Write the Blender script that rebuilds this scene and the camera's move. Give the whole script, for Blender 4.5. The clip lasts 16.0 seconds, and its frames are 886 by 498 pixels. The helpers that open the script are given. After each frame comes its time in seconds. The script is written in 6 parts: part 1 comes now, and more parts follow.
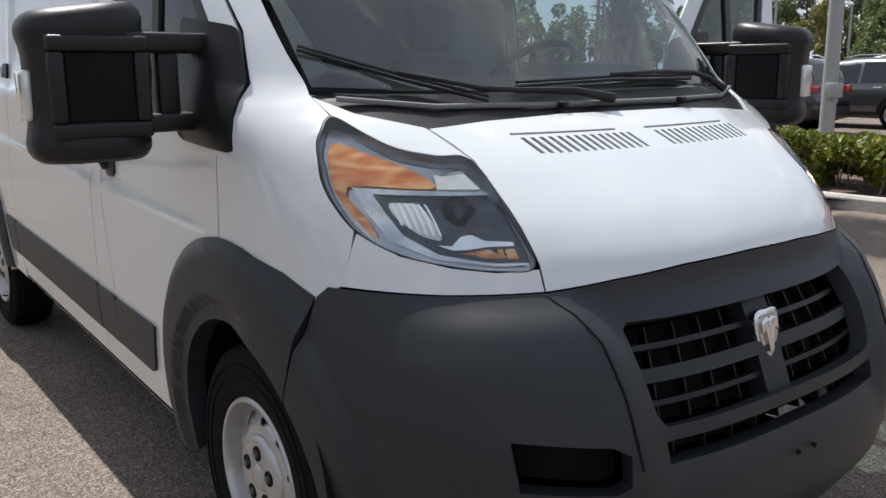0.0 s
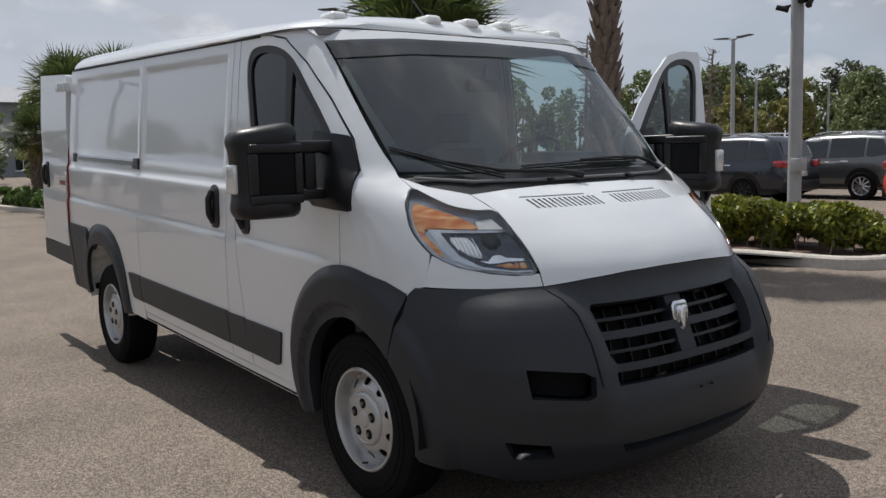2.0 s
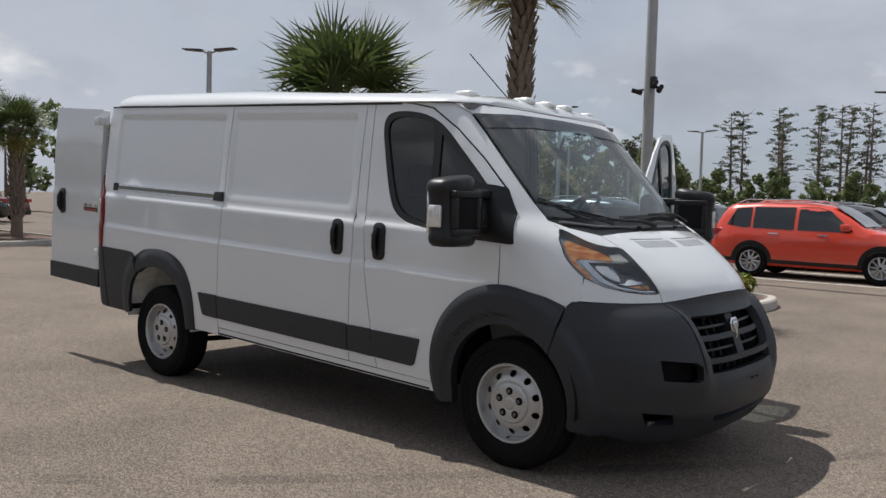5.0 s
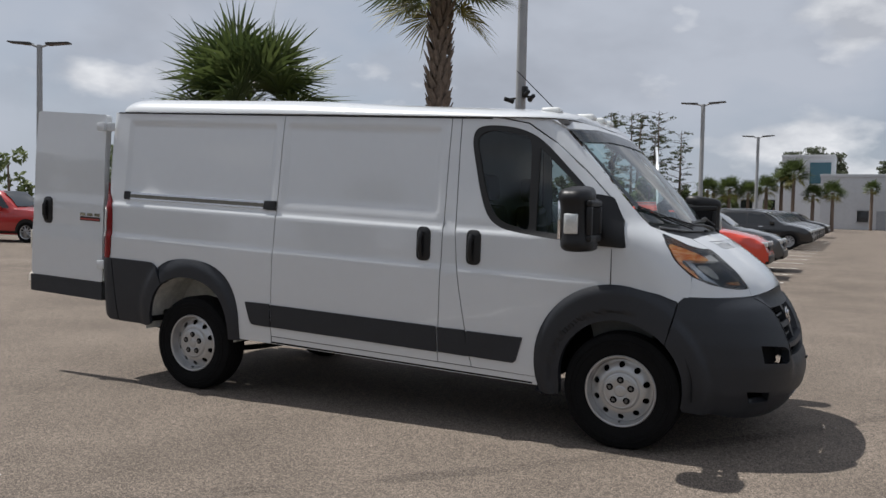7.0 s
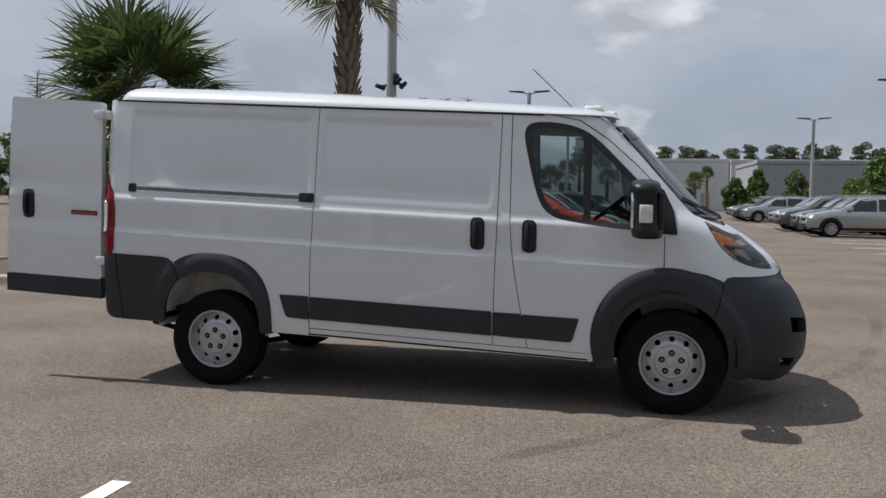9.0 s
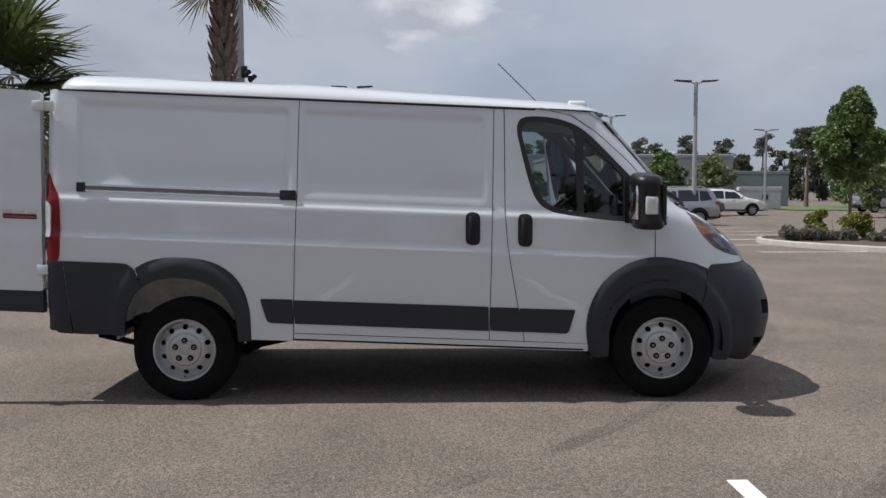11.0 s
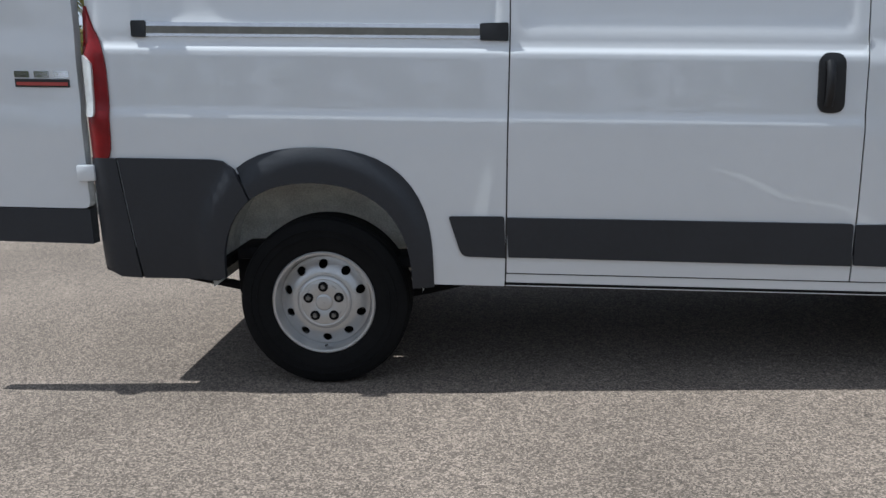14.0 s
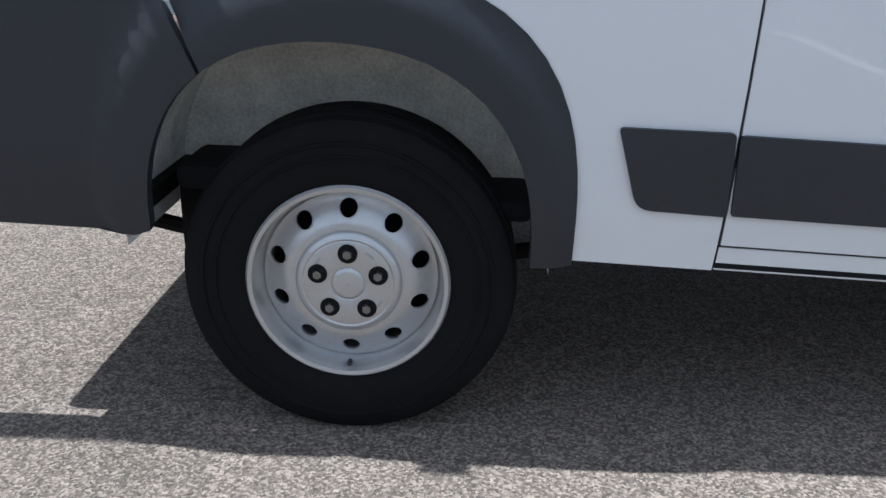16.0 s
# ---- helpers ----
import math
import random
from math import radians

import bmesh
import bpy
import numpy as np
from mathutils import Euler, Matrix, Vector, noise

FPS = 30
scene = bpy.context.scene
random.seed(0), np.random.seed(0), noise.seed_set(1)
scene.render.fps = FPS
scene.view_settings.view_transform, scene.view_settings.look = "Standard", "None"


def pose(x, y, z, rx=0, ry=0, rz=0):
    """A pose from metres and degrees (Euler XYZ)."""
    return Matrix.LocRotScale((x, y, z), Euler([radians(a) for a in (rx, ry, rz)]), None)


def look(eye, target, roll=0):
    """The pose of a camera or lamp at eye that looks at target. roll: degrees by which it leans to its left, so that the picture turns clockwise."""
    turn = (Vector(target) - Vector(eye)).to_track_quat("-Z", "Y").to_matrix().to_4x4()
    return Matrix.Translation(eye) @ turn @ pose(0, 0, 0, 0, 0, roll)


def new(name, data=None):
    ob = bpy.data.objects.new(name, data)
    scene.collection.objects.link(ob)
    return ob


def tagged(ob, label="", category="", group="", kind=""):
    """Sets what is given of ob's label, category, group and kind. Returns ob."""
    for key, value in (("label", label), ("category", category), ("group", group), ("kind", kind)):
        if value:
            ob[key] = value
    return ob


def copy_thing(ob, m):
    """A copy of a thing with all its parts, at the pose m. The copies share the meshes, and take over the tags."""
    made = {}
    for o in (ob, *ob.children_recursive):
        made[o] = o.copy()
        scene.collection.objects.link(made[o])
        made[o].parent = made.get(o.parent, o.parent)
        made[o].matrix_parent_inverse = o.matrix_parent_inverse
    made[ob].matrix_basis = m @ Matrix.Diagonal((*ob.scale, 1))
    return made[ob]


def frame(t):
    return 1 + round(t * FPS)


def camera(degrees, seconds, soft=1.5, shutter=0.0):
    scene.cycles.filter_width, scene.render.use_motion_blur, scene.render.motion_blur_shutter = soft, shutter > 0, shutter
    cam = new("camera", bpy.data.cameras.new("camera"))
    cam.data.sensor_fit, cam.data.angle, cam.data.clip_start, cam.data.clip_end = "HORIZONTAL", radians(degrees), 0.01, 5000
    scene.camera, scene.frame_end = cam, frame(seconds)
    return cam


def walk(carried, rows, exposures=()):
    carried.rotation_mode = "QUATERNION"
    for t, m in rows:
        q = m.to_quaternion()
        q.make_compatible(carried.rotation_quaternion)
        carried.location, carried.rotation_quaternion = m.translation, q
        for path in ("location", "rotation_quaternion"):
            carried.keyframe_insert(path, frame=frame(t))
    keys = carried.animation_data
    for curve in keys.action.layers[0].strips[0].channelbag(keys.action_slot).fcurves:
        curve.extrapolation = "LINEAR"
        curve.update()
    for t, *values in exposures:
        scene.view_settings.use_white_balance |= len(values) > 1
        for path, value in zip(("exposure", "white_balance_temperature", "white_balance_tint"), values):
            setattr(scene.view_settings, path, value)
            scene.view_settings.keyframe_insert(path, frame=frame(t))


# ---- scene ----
cam = camera(54.8, 16.0)
PATH = [
    (0, (3.77, -1.916, 1.459), (2.213, -0.729, 1.051), -0.5),
    (0.5, (4.035, -2.163, 1.471), (2.491, -0.94, 1.124), -0.3),
    (1, (4.324, -2.409, 1.483), (2.781, -1.167, 1.203), -1.1),
    (1.5, (4.551, -2.671, 1.495), (2.97, -1.472, 1.24), -1.9),
    (2, (4.771, -2.896, 1.495), (3.198, -1.682, 1.271), -1.6),
    (2.5, (4.963, -3.1, 1.485), (3.373, -1.904, 1.279), -1.3),
    (3, (5.073, -3.464, 1.474), (3.512, -2.228, 1.292), -0.8),
    (3.5, (5.054, -3.806, 1.461), (3.525, -2.528, 1.301), -0.3),
    (4, (4.855, -4.11, 1.451), (3.366, -2.783, 1.312), -0.0),
    (4.5, (4.67, -4.53, 1.449), (3.265, -3.111, 1.325), 0.6),
    (4.7, (4.577, -4.7, 1.462), (3.23, -3.226, 1.346), 1.1),
    (6.8, (3.189, -6.106, 1.535), (2.282, -4.327, 1.422), 1.2),
    (7, (3.015, -6.253, 1.484), (2.146, -4.454, 1.389), 1.2),
    (7.5, (2.637, -6.506, 1.534), (1.887, -4.654, 1.435), 0.9),
    (8, (2.228, -6.737, 1.529), (1.583, -4.847, 1.426), 1.1),
    (8.5, (1.823, -6.987, 1.536), (1.288, -5.064, 1.424), 1.3),
    (9, (1.413, -7.103, 1.513), (0.989, -5.153, 1.387), 0.8),
    (9.2, (1.254, -7.144, 1.51), (0.873, -5.184, 1.388), 0.5),
    (11.3, (-0.103, -7.12, 1.5), (-0.041, -5.126, 1.36), 0.0),
    (11.5, (-0.138, -7.021, 1.5), (-0.095, -5.029, 1.329), -0.3),
    (12, (-0.244, -6.558, 1.459), (-0.25, -4.572, 1.221), -0.4),
    (12.5, (-0.433, -6.083, 1.461), (-0.456, -4.109, 1.142), -0.7),
    (13, (-0.563, -5.561, 1.465), (-0.621, -3.598, 1.091), -0.8),
    (13.5, (-0.764, -5.053, 1.422), (-0.877, -3.094, 1.033), -1.2),
    (14, (-0.955, -4.54, 1.303), (-1.093, -2.583, 0.911), -1.7),
    (14.5, (-1.082, -4.034, 1.273), (-1.259, -2.08, 0.884), -0.6),
    (15, (-1.233, -3.567, 1.231), (-1.42, -1.621, 0.813), 0.0),
    (15.5, (-1.366, -3.125, 1.175), (-1.455, -1.218, 0.581), 0.6),
    (16, (-1.465, -2.727, 1.097), (-1.525, -0.854, 0.4), 1.3),
]
walk(cam, [(t, look(eye, target, roll)) for t, eye, target, roll in PATH],
     exposures=[(0, 0.4, 6200, 10), (0.6, 0.46, 6220, 10), (1.0, 0.2, 6250, 10), (1.4, 0.07, 6280, 10), (2.5, -0.01, 6330, 10), (4.5, -0.01, 6350, 10), (9.0, -0.1, 6180, 10), (11.5, -0.09, 6050, 10), (12.6, 0.21, 5800, 10), (13.5, 0.35, 5780, 7), (15.0, 0.42, 5530, 6), (16.0, 0.86, 5440, 7)])
SUN_WAY = Vector((-0.57, 0.06, 1.0)).normalized()
world = bpy.data.worlds.new("world")
scene.world = world
world.use_nodes = True
wn, wl = world.node_tree.nodes, world.node_tree.links
sky = wn.new("ShaderNodeTexSky")
sky.sky_type, sky.sun_disc = "NISHITA", False
sky.sun_elevation, sky.sun_rotation = math.asin(SUN_WAY.z), math.atan2(SUN_WAY.x, SUN_WAY.y)
sky.air_density, sky.dust_density = 1.0, 2.0
coord = wn.new("ShaderNodeTexCoord")
squash = wn.new("ShaderNodeMapping")
squash.inputs["Scale"].default_value = (1.0, 1.0, 2.0)
wl.new(coord.outputs["Generated"], squash.inputs["Vector"])


def sky_noise(scale, detail, rough, low, high, shift=0.0):
    """Cloud cover: noise over the sky's directions, cut between two levels."""
    mp, nz, ramp = wn.new("ShaderNodeMapping"), wn.new("ShaderNodeTexNoise"), wn.new("ShaderNodeValToRGB")
    mp.inputs["Location"].default_value = (shift, 0.3 * shift, 0)
    nz.inputs["Scale"].default_value, nz.inputs["Detail"].default_value, nz.inputs["Roughness"].default_value = scale, detail, rough
    ramp.color_ramp.elements[0].position, ramp.color_ramp.elements[1].position = low, high
    wl.new(squash.outputs[0], mp.inputs["Vector"]), wl.new(mp.outputs[0], nz.inputs["Vector"]), wl.new(nz.outputs["Fac"], ramp.inputs[0])
    return ramp


def sky_mix(fac, a, b):
    m = wn.new("ShaderNodeMixRGB")
    for k, v in enumerate((fac, a, b)):
        if isinstance(v, (tuple, float)):
            m.inputs[k].default_value = v
        else:
            wl.new(v.outputs[0], m.inputs[k])
    return m


haze = sky_mix(0.55, sky, (5.2, 6.0, 7.2, 1))
veil = sky_mix(sky_noise(1.9, 7, 0.5, 0.36, 0.56), haze, (6.5, 6.85, 7.6, 1))
shade = sky_mix(sky_noise(4.2, 8, 0.5, 0.50, 0.72, 3.0), veil, (5.0, 5.3, 5.95, 1))
puffs = sky_noise(9.0, 10, 0.5, 0.40, 0.60, 5.0)
puffs.color_ramp.elements[0].color, puffs.color_ramp.elements[1].color = (6.2, 6.4, 6.9, 1), (10.6, 10.6, 10.7, 1)
skymix = sky_mix(sky_noise(4.4, 12, 0.48, 0.548, 0.615, 1.0), shade, puffs)
wl.new(skymix.outputs[0], wn["Background"].inputs[0])
wn["Background"].inputs[1].default_value = 0.077
sun = new("sun", bpy.data.lights.new("sun", "SUN"))
sun.data.energy, sun.data.angle, sun.data.color = 5.0, radians(0.6), (1.0, 0.95, 0.88)
sun.matrix_world = look(SUN_WAY * 50, (0, 0, 0))


# ---- materials ----
def material(name, base=(0.5, 0.5, 0.5), rough=0.5, metal=0.0, vary=0.0, scale=20.0, bump=0.0, bump_scale=80.0, coat=0.0, spread=0.0, spec=0.5):
    m = bpy.data.materials.new(name)
    m.use_nodes = True
    n, l = m.node_tree.nodes, m.node_tree.links
    b = n["Principled BSDF"]
    b.inputs["Base Color"].default_value = (*base, 1)
    b.inputs["Roughness"].default_value, b.inputs["Metallic"].default_value = rough, metal
    b.inputs["Specular IOR Level"].default_value = spec
    b.inputs["Coat Weight"].default_value, b.inputs["Coat Roughness"].default_value = coat, 0.025
    tc = n.new("ShaderNodeTexCoord")
    if vary:
        big, small, add = n.new("ShaderNodeTexNoise"), n.new("ShaderNodeTexNoise"), n.new("ShaderNodeMath")
        big.inputs["Scale"].default_value, small.inputs["Scale"].default_value = scale, scale * 9
        big.inputs["Detail"].default_value = small.inputs["Detail"].default_value = 5
        add.operation = "ADD"
        l.new(tc.outputs["Object"], big.inputs["Vector"]), l.new(tc.outputs["Object"], small.inputs["Vector"])
        l.new(big.outputs["Fac"], add.inputs[0]), l.new(small.outputs["Fac"], add.inputs[1])
        mr = n.new("ShaderNodeMapRange")
        mr.inputs["From Min"].default_value, mr.inputs["From Max"].default_value = 0.65, 1.35
        mr.inputs["To Min"].default_value, mr.inputs["To Max"].default_value = 1 - vary, 1 + vary
        l.new(add.outputs[0], mr.inputs["Value"])
        mul = n.new("ShaderNodeVectorMath")
        mul.operation = "SCALE"
        mul.inputs[0].default_value = base
        last = mr.outputs[0]
        if spread:
            info, m2, m3 = n.new("ShaderNodeObjectInfo"), n.new("ShaderNodeMapRange"), n.new("ShaderNodeMath")
            m2.inputs["To Min"].default_value, m2.inputs["To Max"].default_value = 1 - spread, 1 + spread
            l.new(info.outputs["Random"], m2.inputs["Value"])
            m3.operation = "MULTIPLY"
            l.new(last, m3.inputs[0]), l.new(m2.outputs[0], m3.inputs[1])
            last = m3.outputs[0]
        l.new(last, mul.inputs["Scale"])
        l.new(mul.outputs[0], b.inputs["Base Color"])
    if bump:
        nz, bp = n.new("ShaderNodeTexNoise"), n.new("ShaderNodeBump")
        nz.inputs["Scale"].default_value, nz.inputs["Detail"].default_value = bump_scale, 4
        bp.inputs["Strength"].default_value, bp.inputs["Distance"].default_value = bump, 0.01
        l.new(tc.outputs["Object"], nz.inputs["Vector"])
        l.new(nz.outputs["Fac"], bp.inputs["Height"]), l.new(bp.outputs[0], b.inputs["Normal"])
    return m


def glass(name, tint=(0.75, 0.85, 0.82), rough=0.0, ior=1.5):
    m = bpy.data.materials.new(name)
    m.use_nodes = True
    n, l = m.node_tree.nodes, m.node_tree.links
    n.remove(n["Principled BSDF"])
    t, g, mix, fr = n.new("ShaderNodeBsdfTransparent"), n.new("ShaderNodeBsdfGlossy"), n.new("ShaderNodeMixShader"), n.new("ShaderNodeFresnel")
    t.inputs["Color"].default_value = (*tint, 1)
    g.inputs["Roughness"].default_value = rough
    fr.inputs["IOR"].default_value = ior
    l.new(fr.outputs[0], mix.inputs[0]), l.new(t.outputs[0], mix.inputs[1]), l.new(g.outputs[0], mix.inputs[2])
    l.new(mix.outputs[0], n["Material Output"].inputs["Surface"])
    return m


def asphalt_material():
    m = bpy.data.materials.new("asphalt")
    m.use_nodes = True
    n, l = m.node_tree.nodes, m.node_tree.links
    b = n["Principled BSDF"]
    b.inputs["Roughness"].default_value, b.inputs["Specular IOR Level"].default_value = 0.9, 0.15
    tc = n.new("ShaderNodeTexCoord")
    stones, big, mid = n.new("ShaderNodeTexVoronoi"), n.new("ShaderNodeTexNoise"), n.new("ShaderNodeTexNoise")
    stones.inputs["Scale"].default_value = 165
    big.inputs["Scale"].default_value, big.inputs["Detail"].default_value = 0.55, 9
    big.inputs["Roughness"].default_value = 0.62
    mid.inputs["Scale"].default_value, mid.inputs["Detail"].default_value = 30, 8
    for t in (stones, big, mid):
        l.new(tc.outputs["Object"], t.inputs["Vector"])
    ramp = n.new("ShaderNodeValToRGB")
    e = ramp.color_ramp.elements
    e[0].position, e[0].color = 0.0, (0.072, 0.062, 0.053, 1)
    e[1].position, e[1].color = 1.0, (0.300, 0.248, 0.204, 1)
    e.new(0.5).color = (0.145, 0.120, 0.099, 1)
    sep = n.new("ShaderNodeSeparateColor")
    l.new(stones.outputs["Color"], sep.inputs[0])
    l.new(sep.outputs[0], ramp.inputs[0])
    mr = n.new("ShaderNodeMapRange")
    mr.inputs["From Min"].default_value, mr.inputs["From Max"].default_value = 0.3, 0.7
    mr.inputs["To Min"].default_value, mr.inputs["To Max"].default_value = 0.74, 1.18
    l.new(big.outputs["Fac"], mr.inputs["Value"])
    mr2 = n.new("ShaderNodeMapRange")
    mr2.inputs["From Min"].default_value, mr2.inputs["From Max"].default_value = 0.3, 0.7
    mr2.inputs["To Min"].default_value, mr2.inputs["To Max"].default_value = 0.82, 1.18
    l.new(mid.outputs["Fac"], mr2.inputs["Value"])
    mm = n.new("ShaderNodeMath")
    mm.operation = "MULTIPLY"
    l.new(mr.outputs[0], mm.inputs[0]), l.new(mr2.outputs[0], mm.inputs[1])
    sc = n.new("ShaderNodeVectorMath")
    sc.operation = "SCALE"
    l.new(ramp.outputs[0], sc.inputs[0]), l.new(mm.outputs[0], sc.inputs["Scale"])
    l.new(sc.outputs[0], b.inputs["Base Color"])
    bp = n.new("ShaderNodeBump")
    bp.inputs["Strength"].default_value, bp.inputs["Distance"].default_value = 0.45, 0.004
    l.new(stones.outputs["Distance"], bp.inputs["Height"]), l.new(bp.outputs[0], b.inputs["Normal"])
    return m


ASPHALT = asphalt_material()
WHITE = material("white_paint", (0.61, 0.63, 0.65), 0.30, coat=1.0, vary=0.015, scale=1.5)
PLASTIC = material("grey_plastic", (0.0178, 0.0202, 0.0256), 0.48, spec=0.42, vary=0.12, scale=6, bump=0.12, bump_scale=700)
BLACK = material("black_plastic", (0.009, 0.009, 0.010), 0.4, spec=0.35, vary=0.15, scale=8, bump=0.08, bump_scale=600)
# near-black for underbody parts, and for shade painted inside openings
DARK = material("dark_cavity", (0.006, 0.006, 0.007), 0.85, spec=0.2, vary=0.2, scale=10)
RUBBER = material("tyre_rubber", (0.0075, 0.0076, 0.008), 0.82, spec=0.10, vary=0.25, scale=9, bump=0.2, bump_scale=200)
# black of rubber seals, also of the shade strips in panel gaps
SEAL = material("seal_and_gap_black", (0.012, 0.012, 0.012), 0.5)
STEEL = material("silver_steel_paint", (0.44, 0.44, 0.44), 0.30, 0.55, vary=0.06, scale=12)
CHROME = material("chrome", (0.80, 0.80, 0.82), 0.08, 1.0)
ALU = material("brushed_aluminium", (0.55, 0.55, 0.56), 0.25, 1.0, vary=0.08, scale=30)
# darker metal for the middle strip of the roller rail
RAILDARK = material("dark_rail_metal", (0.13, 0.12, 0.10), 0.22, 0.9, vary=0.3, scale=8)
AMBER = material("amber_lens", (0.74, 0.26, 0.05), 0.2, 0.35, coat=1.0)


def amber_glare(m):
    """Orange plastic over a bright reflector: its glare is put into the colour as pale streaks."""
    n, l = m.node_tree.nodes, m.node_tree.links
    b = next(k for k in n if k.type == "BSDF_PRINCIPLED")
    tc, mp, noise, ramp = n.new("ShaderNodeTexCoord"), n.new("ShaderNodeMapping"), n.new("ShaderNodeTexNoise"), n.new("ShaderNodeValToRGB")
    mp.inputs["Scale"].default_value = (9, 9, 34)
    mp.inputs["Rotation"].default_value = (0.15, 0.25, 0)
    noise.inputs["Scale"].default_value, noise.inputs["Detail"].default_value = 1.6, 3
    e = ramp.color_ramp.elements
    e[0].position, e[0].color = 0.35, (0.46, 0.11, 0.018, 1)
    e[1].position, e[1].color = 0.72, (0.78, 0.48, 0.22, 1)
    e.new(0.52).color = (0.62, 0.22, 0.05, 1)
    l.new(tc.outputs["Object"], mp.inputs["Vector"])
    l.new(mp.outputs[0], noise.inputs["Vector"])
    l.new(noise.outputs["Fac"], ramp.inputs[0])
    l.new(ramp.outputs[0], b.inputs["Base Color"])


amber_glare(AMBER)
SMOKE = material("smoked_housing", (0.030, 0.037, 0.052), 0.12, 0.3, coat=0.6, vary=0.5, scale=16)
LAMPCHROME = material("lamp_chrome", (0.50, 0.51, 0.53), 0.12, 1.0, vary=0.25, scale=14)
SATIN = material("satin_chrome", (0.80, 0.80, 0.82), 0.2, 1.0)
REDLENS = material("red_lens", (0.17, 0.005, 0.007), 0.25, spec=0.25, coat=0.08, vary=0.2, scale=25)
CLEARLENS = material("clear_lens", (0.62, 0.63, 0.62), 0.1, 0.3, coat=1.0, vary=0.15, scale=60)
GLASS = glass("clear_glass", (0.56, 0.73, 0.73), ior=2.1)
TINT = glass("tinted_glass", (0.26, 0.34, 0.34), ior=1.6)
HEADLENS = glass("headlamp_lens", (0.93, 0.95, 0.96))
FABRIC = material("seat_fabric", (0.045, 0.046, 0.05), 0.9, vary=0.2, scale=30, bump=0.2, bump_scale=300)
TRIM = material("interior_trim", (0.16, 0.165, 0.17), 0.65, vary=0.12, scale=10)
LINER = material("felt_liner", (0.72, 0.72, 0.68), 0.95, vary=0.3, scale=14, bump=0.3, bump_scale=120)
KERB = material("concrete", (0.40, 0.37, 0.33), 0.9, vary=0.2, scale=3, bump=0.3, bump_scale=120)
MULCH = material("mulch", (0.10, 0.062, 0.045), 0.95, vary=0.5, scale=12, bump=1.0, bump_scale=60)
PAINTLINE = material("line_paint", (0.72, 0.70, 0.65), 0.75, vary=0.15, scale=8, bump=0.2, bump_scale=150)
GALV = material("galvanised_pole", (0.34, 0.345, 0.35), 0.55, 0.2, vary=0.1, scale=5)
BARK = material("palm_bark", (0.17, 0.125, 0.095), 0.95, vary=0.4, scale=9, bump=0.8, bump_scale=40)
HUSK = material("palm_husk", (0.18, 0.14, 0.11), 0.95, vary=0.4, scale=14)
FROND = material("palm_leaf", (0.085, 0.125, 0.035), 0.5, vary=0.35, scale=3)
FROND_DRY = material("dry_palm_leaf", (0.30, 0.22, 0.07), 0.7, vary=0.3, scale=4)
LEAF = material("tree_leaf", (0.055, 0.095, 0.025), 0.6, vary=0.45, scale=0.7, spread=0.3)
PINELEAF = material("pine_needles", (0.045, 0.065, 0.03), 0.8, vary=0.4, scale=0.5)
HEDGELEAF = material("hedge_leaf", (0.10, 0.17, 0.022), 0.5, vary=0.5, scale=5)
GRASSY = material("grass", (0.10, 0.14, 0.04), 0.9, vary=0.35, scale=1.2, bump=0.5, bump_scale=50)
STUCCO = material("white_stucco", (0.52, 0.53, 0.55), 0.85, vary=0.06, scale=0.4)
STUCCO2 = material("grey_stucco", (0.30, 0.31, 0.33), 0.85, vary=0.08, scale=0.4)
CARGLASS = material("dark_car_glass", (0.012, 0.014, 0.016), 0.06, coat=0.5)


# ---- mesh helpers ----
def link(name, bm, mat, parent=None, label="", smooth=True):
    me = bpy.data.meshes.new(name)
    bm.to_mesh(me)
    bm.free()
    if smooth:
        me.polygons.foreach_set("use_smooth", [True] * len(me.polygons))
        me.set_sharp_from_angle(angle=radians(38))
    me.materials.append(mat)
    ob = new(name, me)
    ob.parent = parent
    if label:
        ob["label"] = label
    return ob


def part(name, bm, mat, parent, label="", smooth=True):
    return link(name, bm, mat, parent, label, smooth)


def thing(name, label, category, group="", at=None):
    ob = new(name)
    ob.empty_display_size = 0.2
    if at is not None:
        ob.matrix_world = at
    return tagged(ob, label, category, group)


def pydata(verts, faces):
    me = bpy.data.meshes.new("tmp")
    me.from_pydata(verts, [], faces)
    bm = bmesh.new()
    bm.from_mesh(me)
    bpy.data.meshes.remove(me)
    return bm


def box(bm, x0, x1, y0, y1, z0, z1, bevel=0.0, segs=2, m=None):
    r = bmesh.ops.create_cube(bm, size=1.0)
    vs = r["verts"]
    for v in vs:
        v.co = Vector(((x0 + x1) / 2 + v.co.x * (x1 - x0), (y0 + y1) / 2 + v.co.y * (y1 - y0), (z0 + z1) / 2 + v.co.z * (z1 - z0)))
    if bevel:
        es = list({e for v in vs for e in v.link_edges})
        r = bmesh.ops.bevel(bm, geom=es, offset=bevel, segments=segs, profile=0.5, affect="EDGES")
        vs = list({v for f in r["faces"] for v in f.verts} | {v for v in vs if v.is_valid})
    if m is not None:
        bmesh.ops.transform(bm, matrix=m, verts=vs)
    return bm


def boxed(*a, **k):
    return box(bmesh.new(), *a, **k)


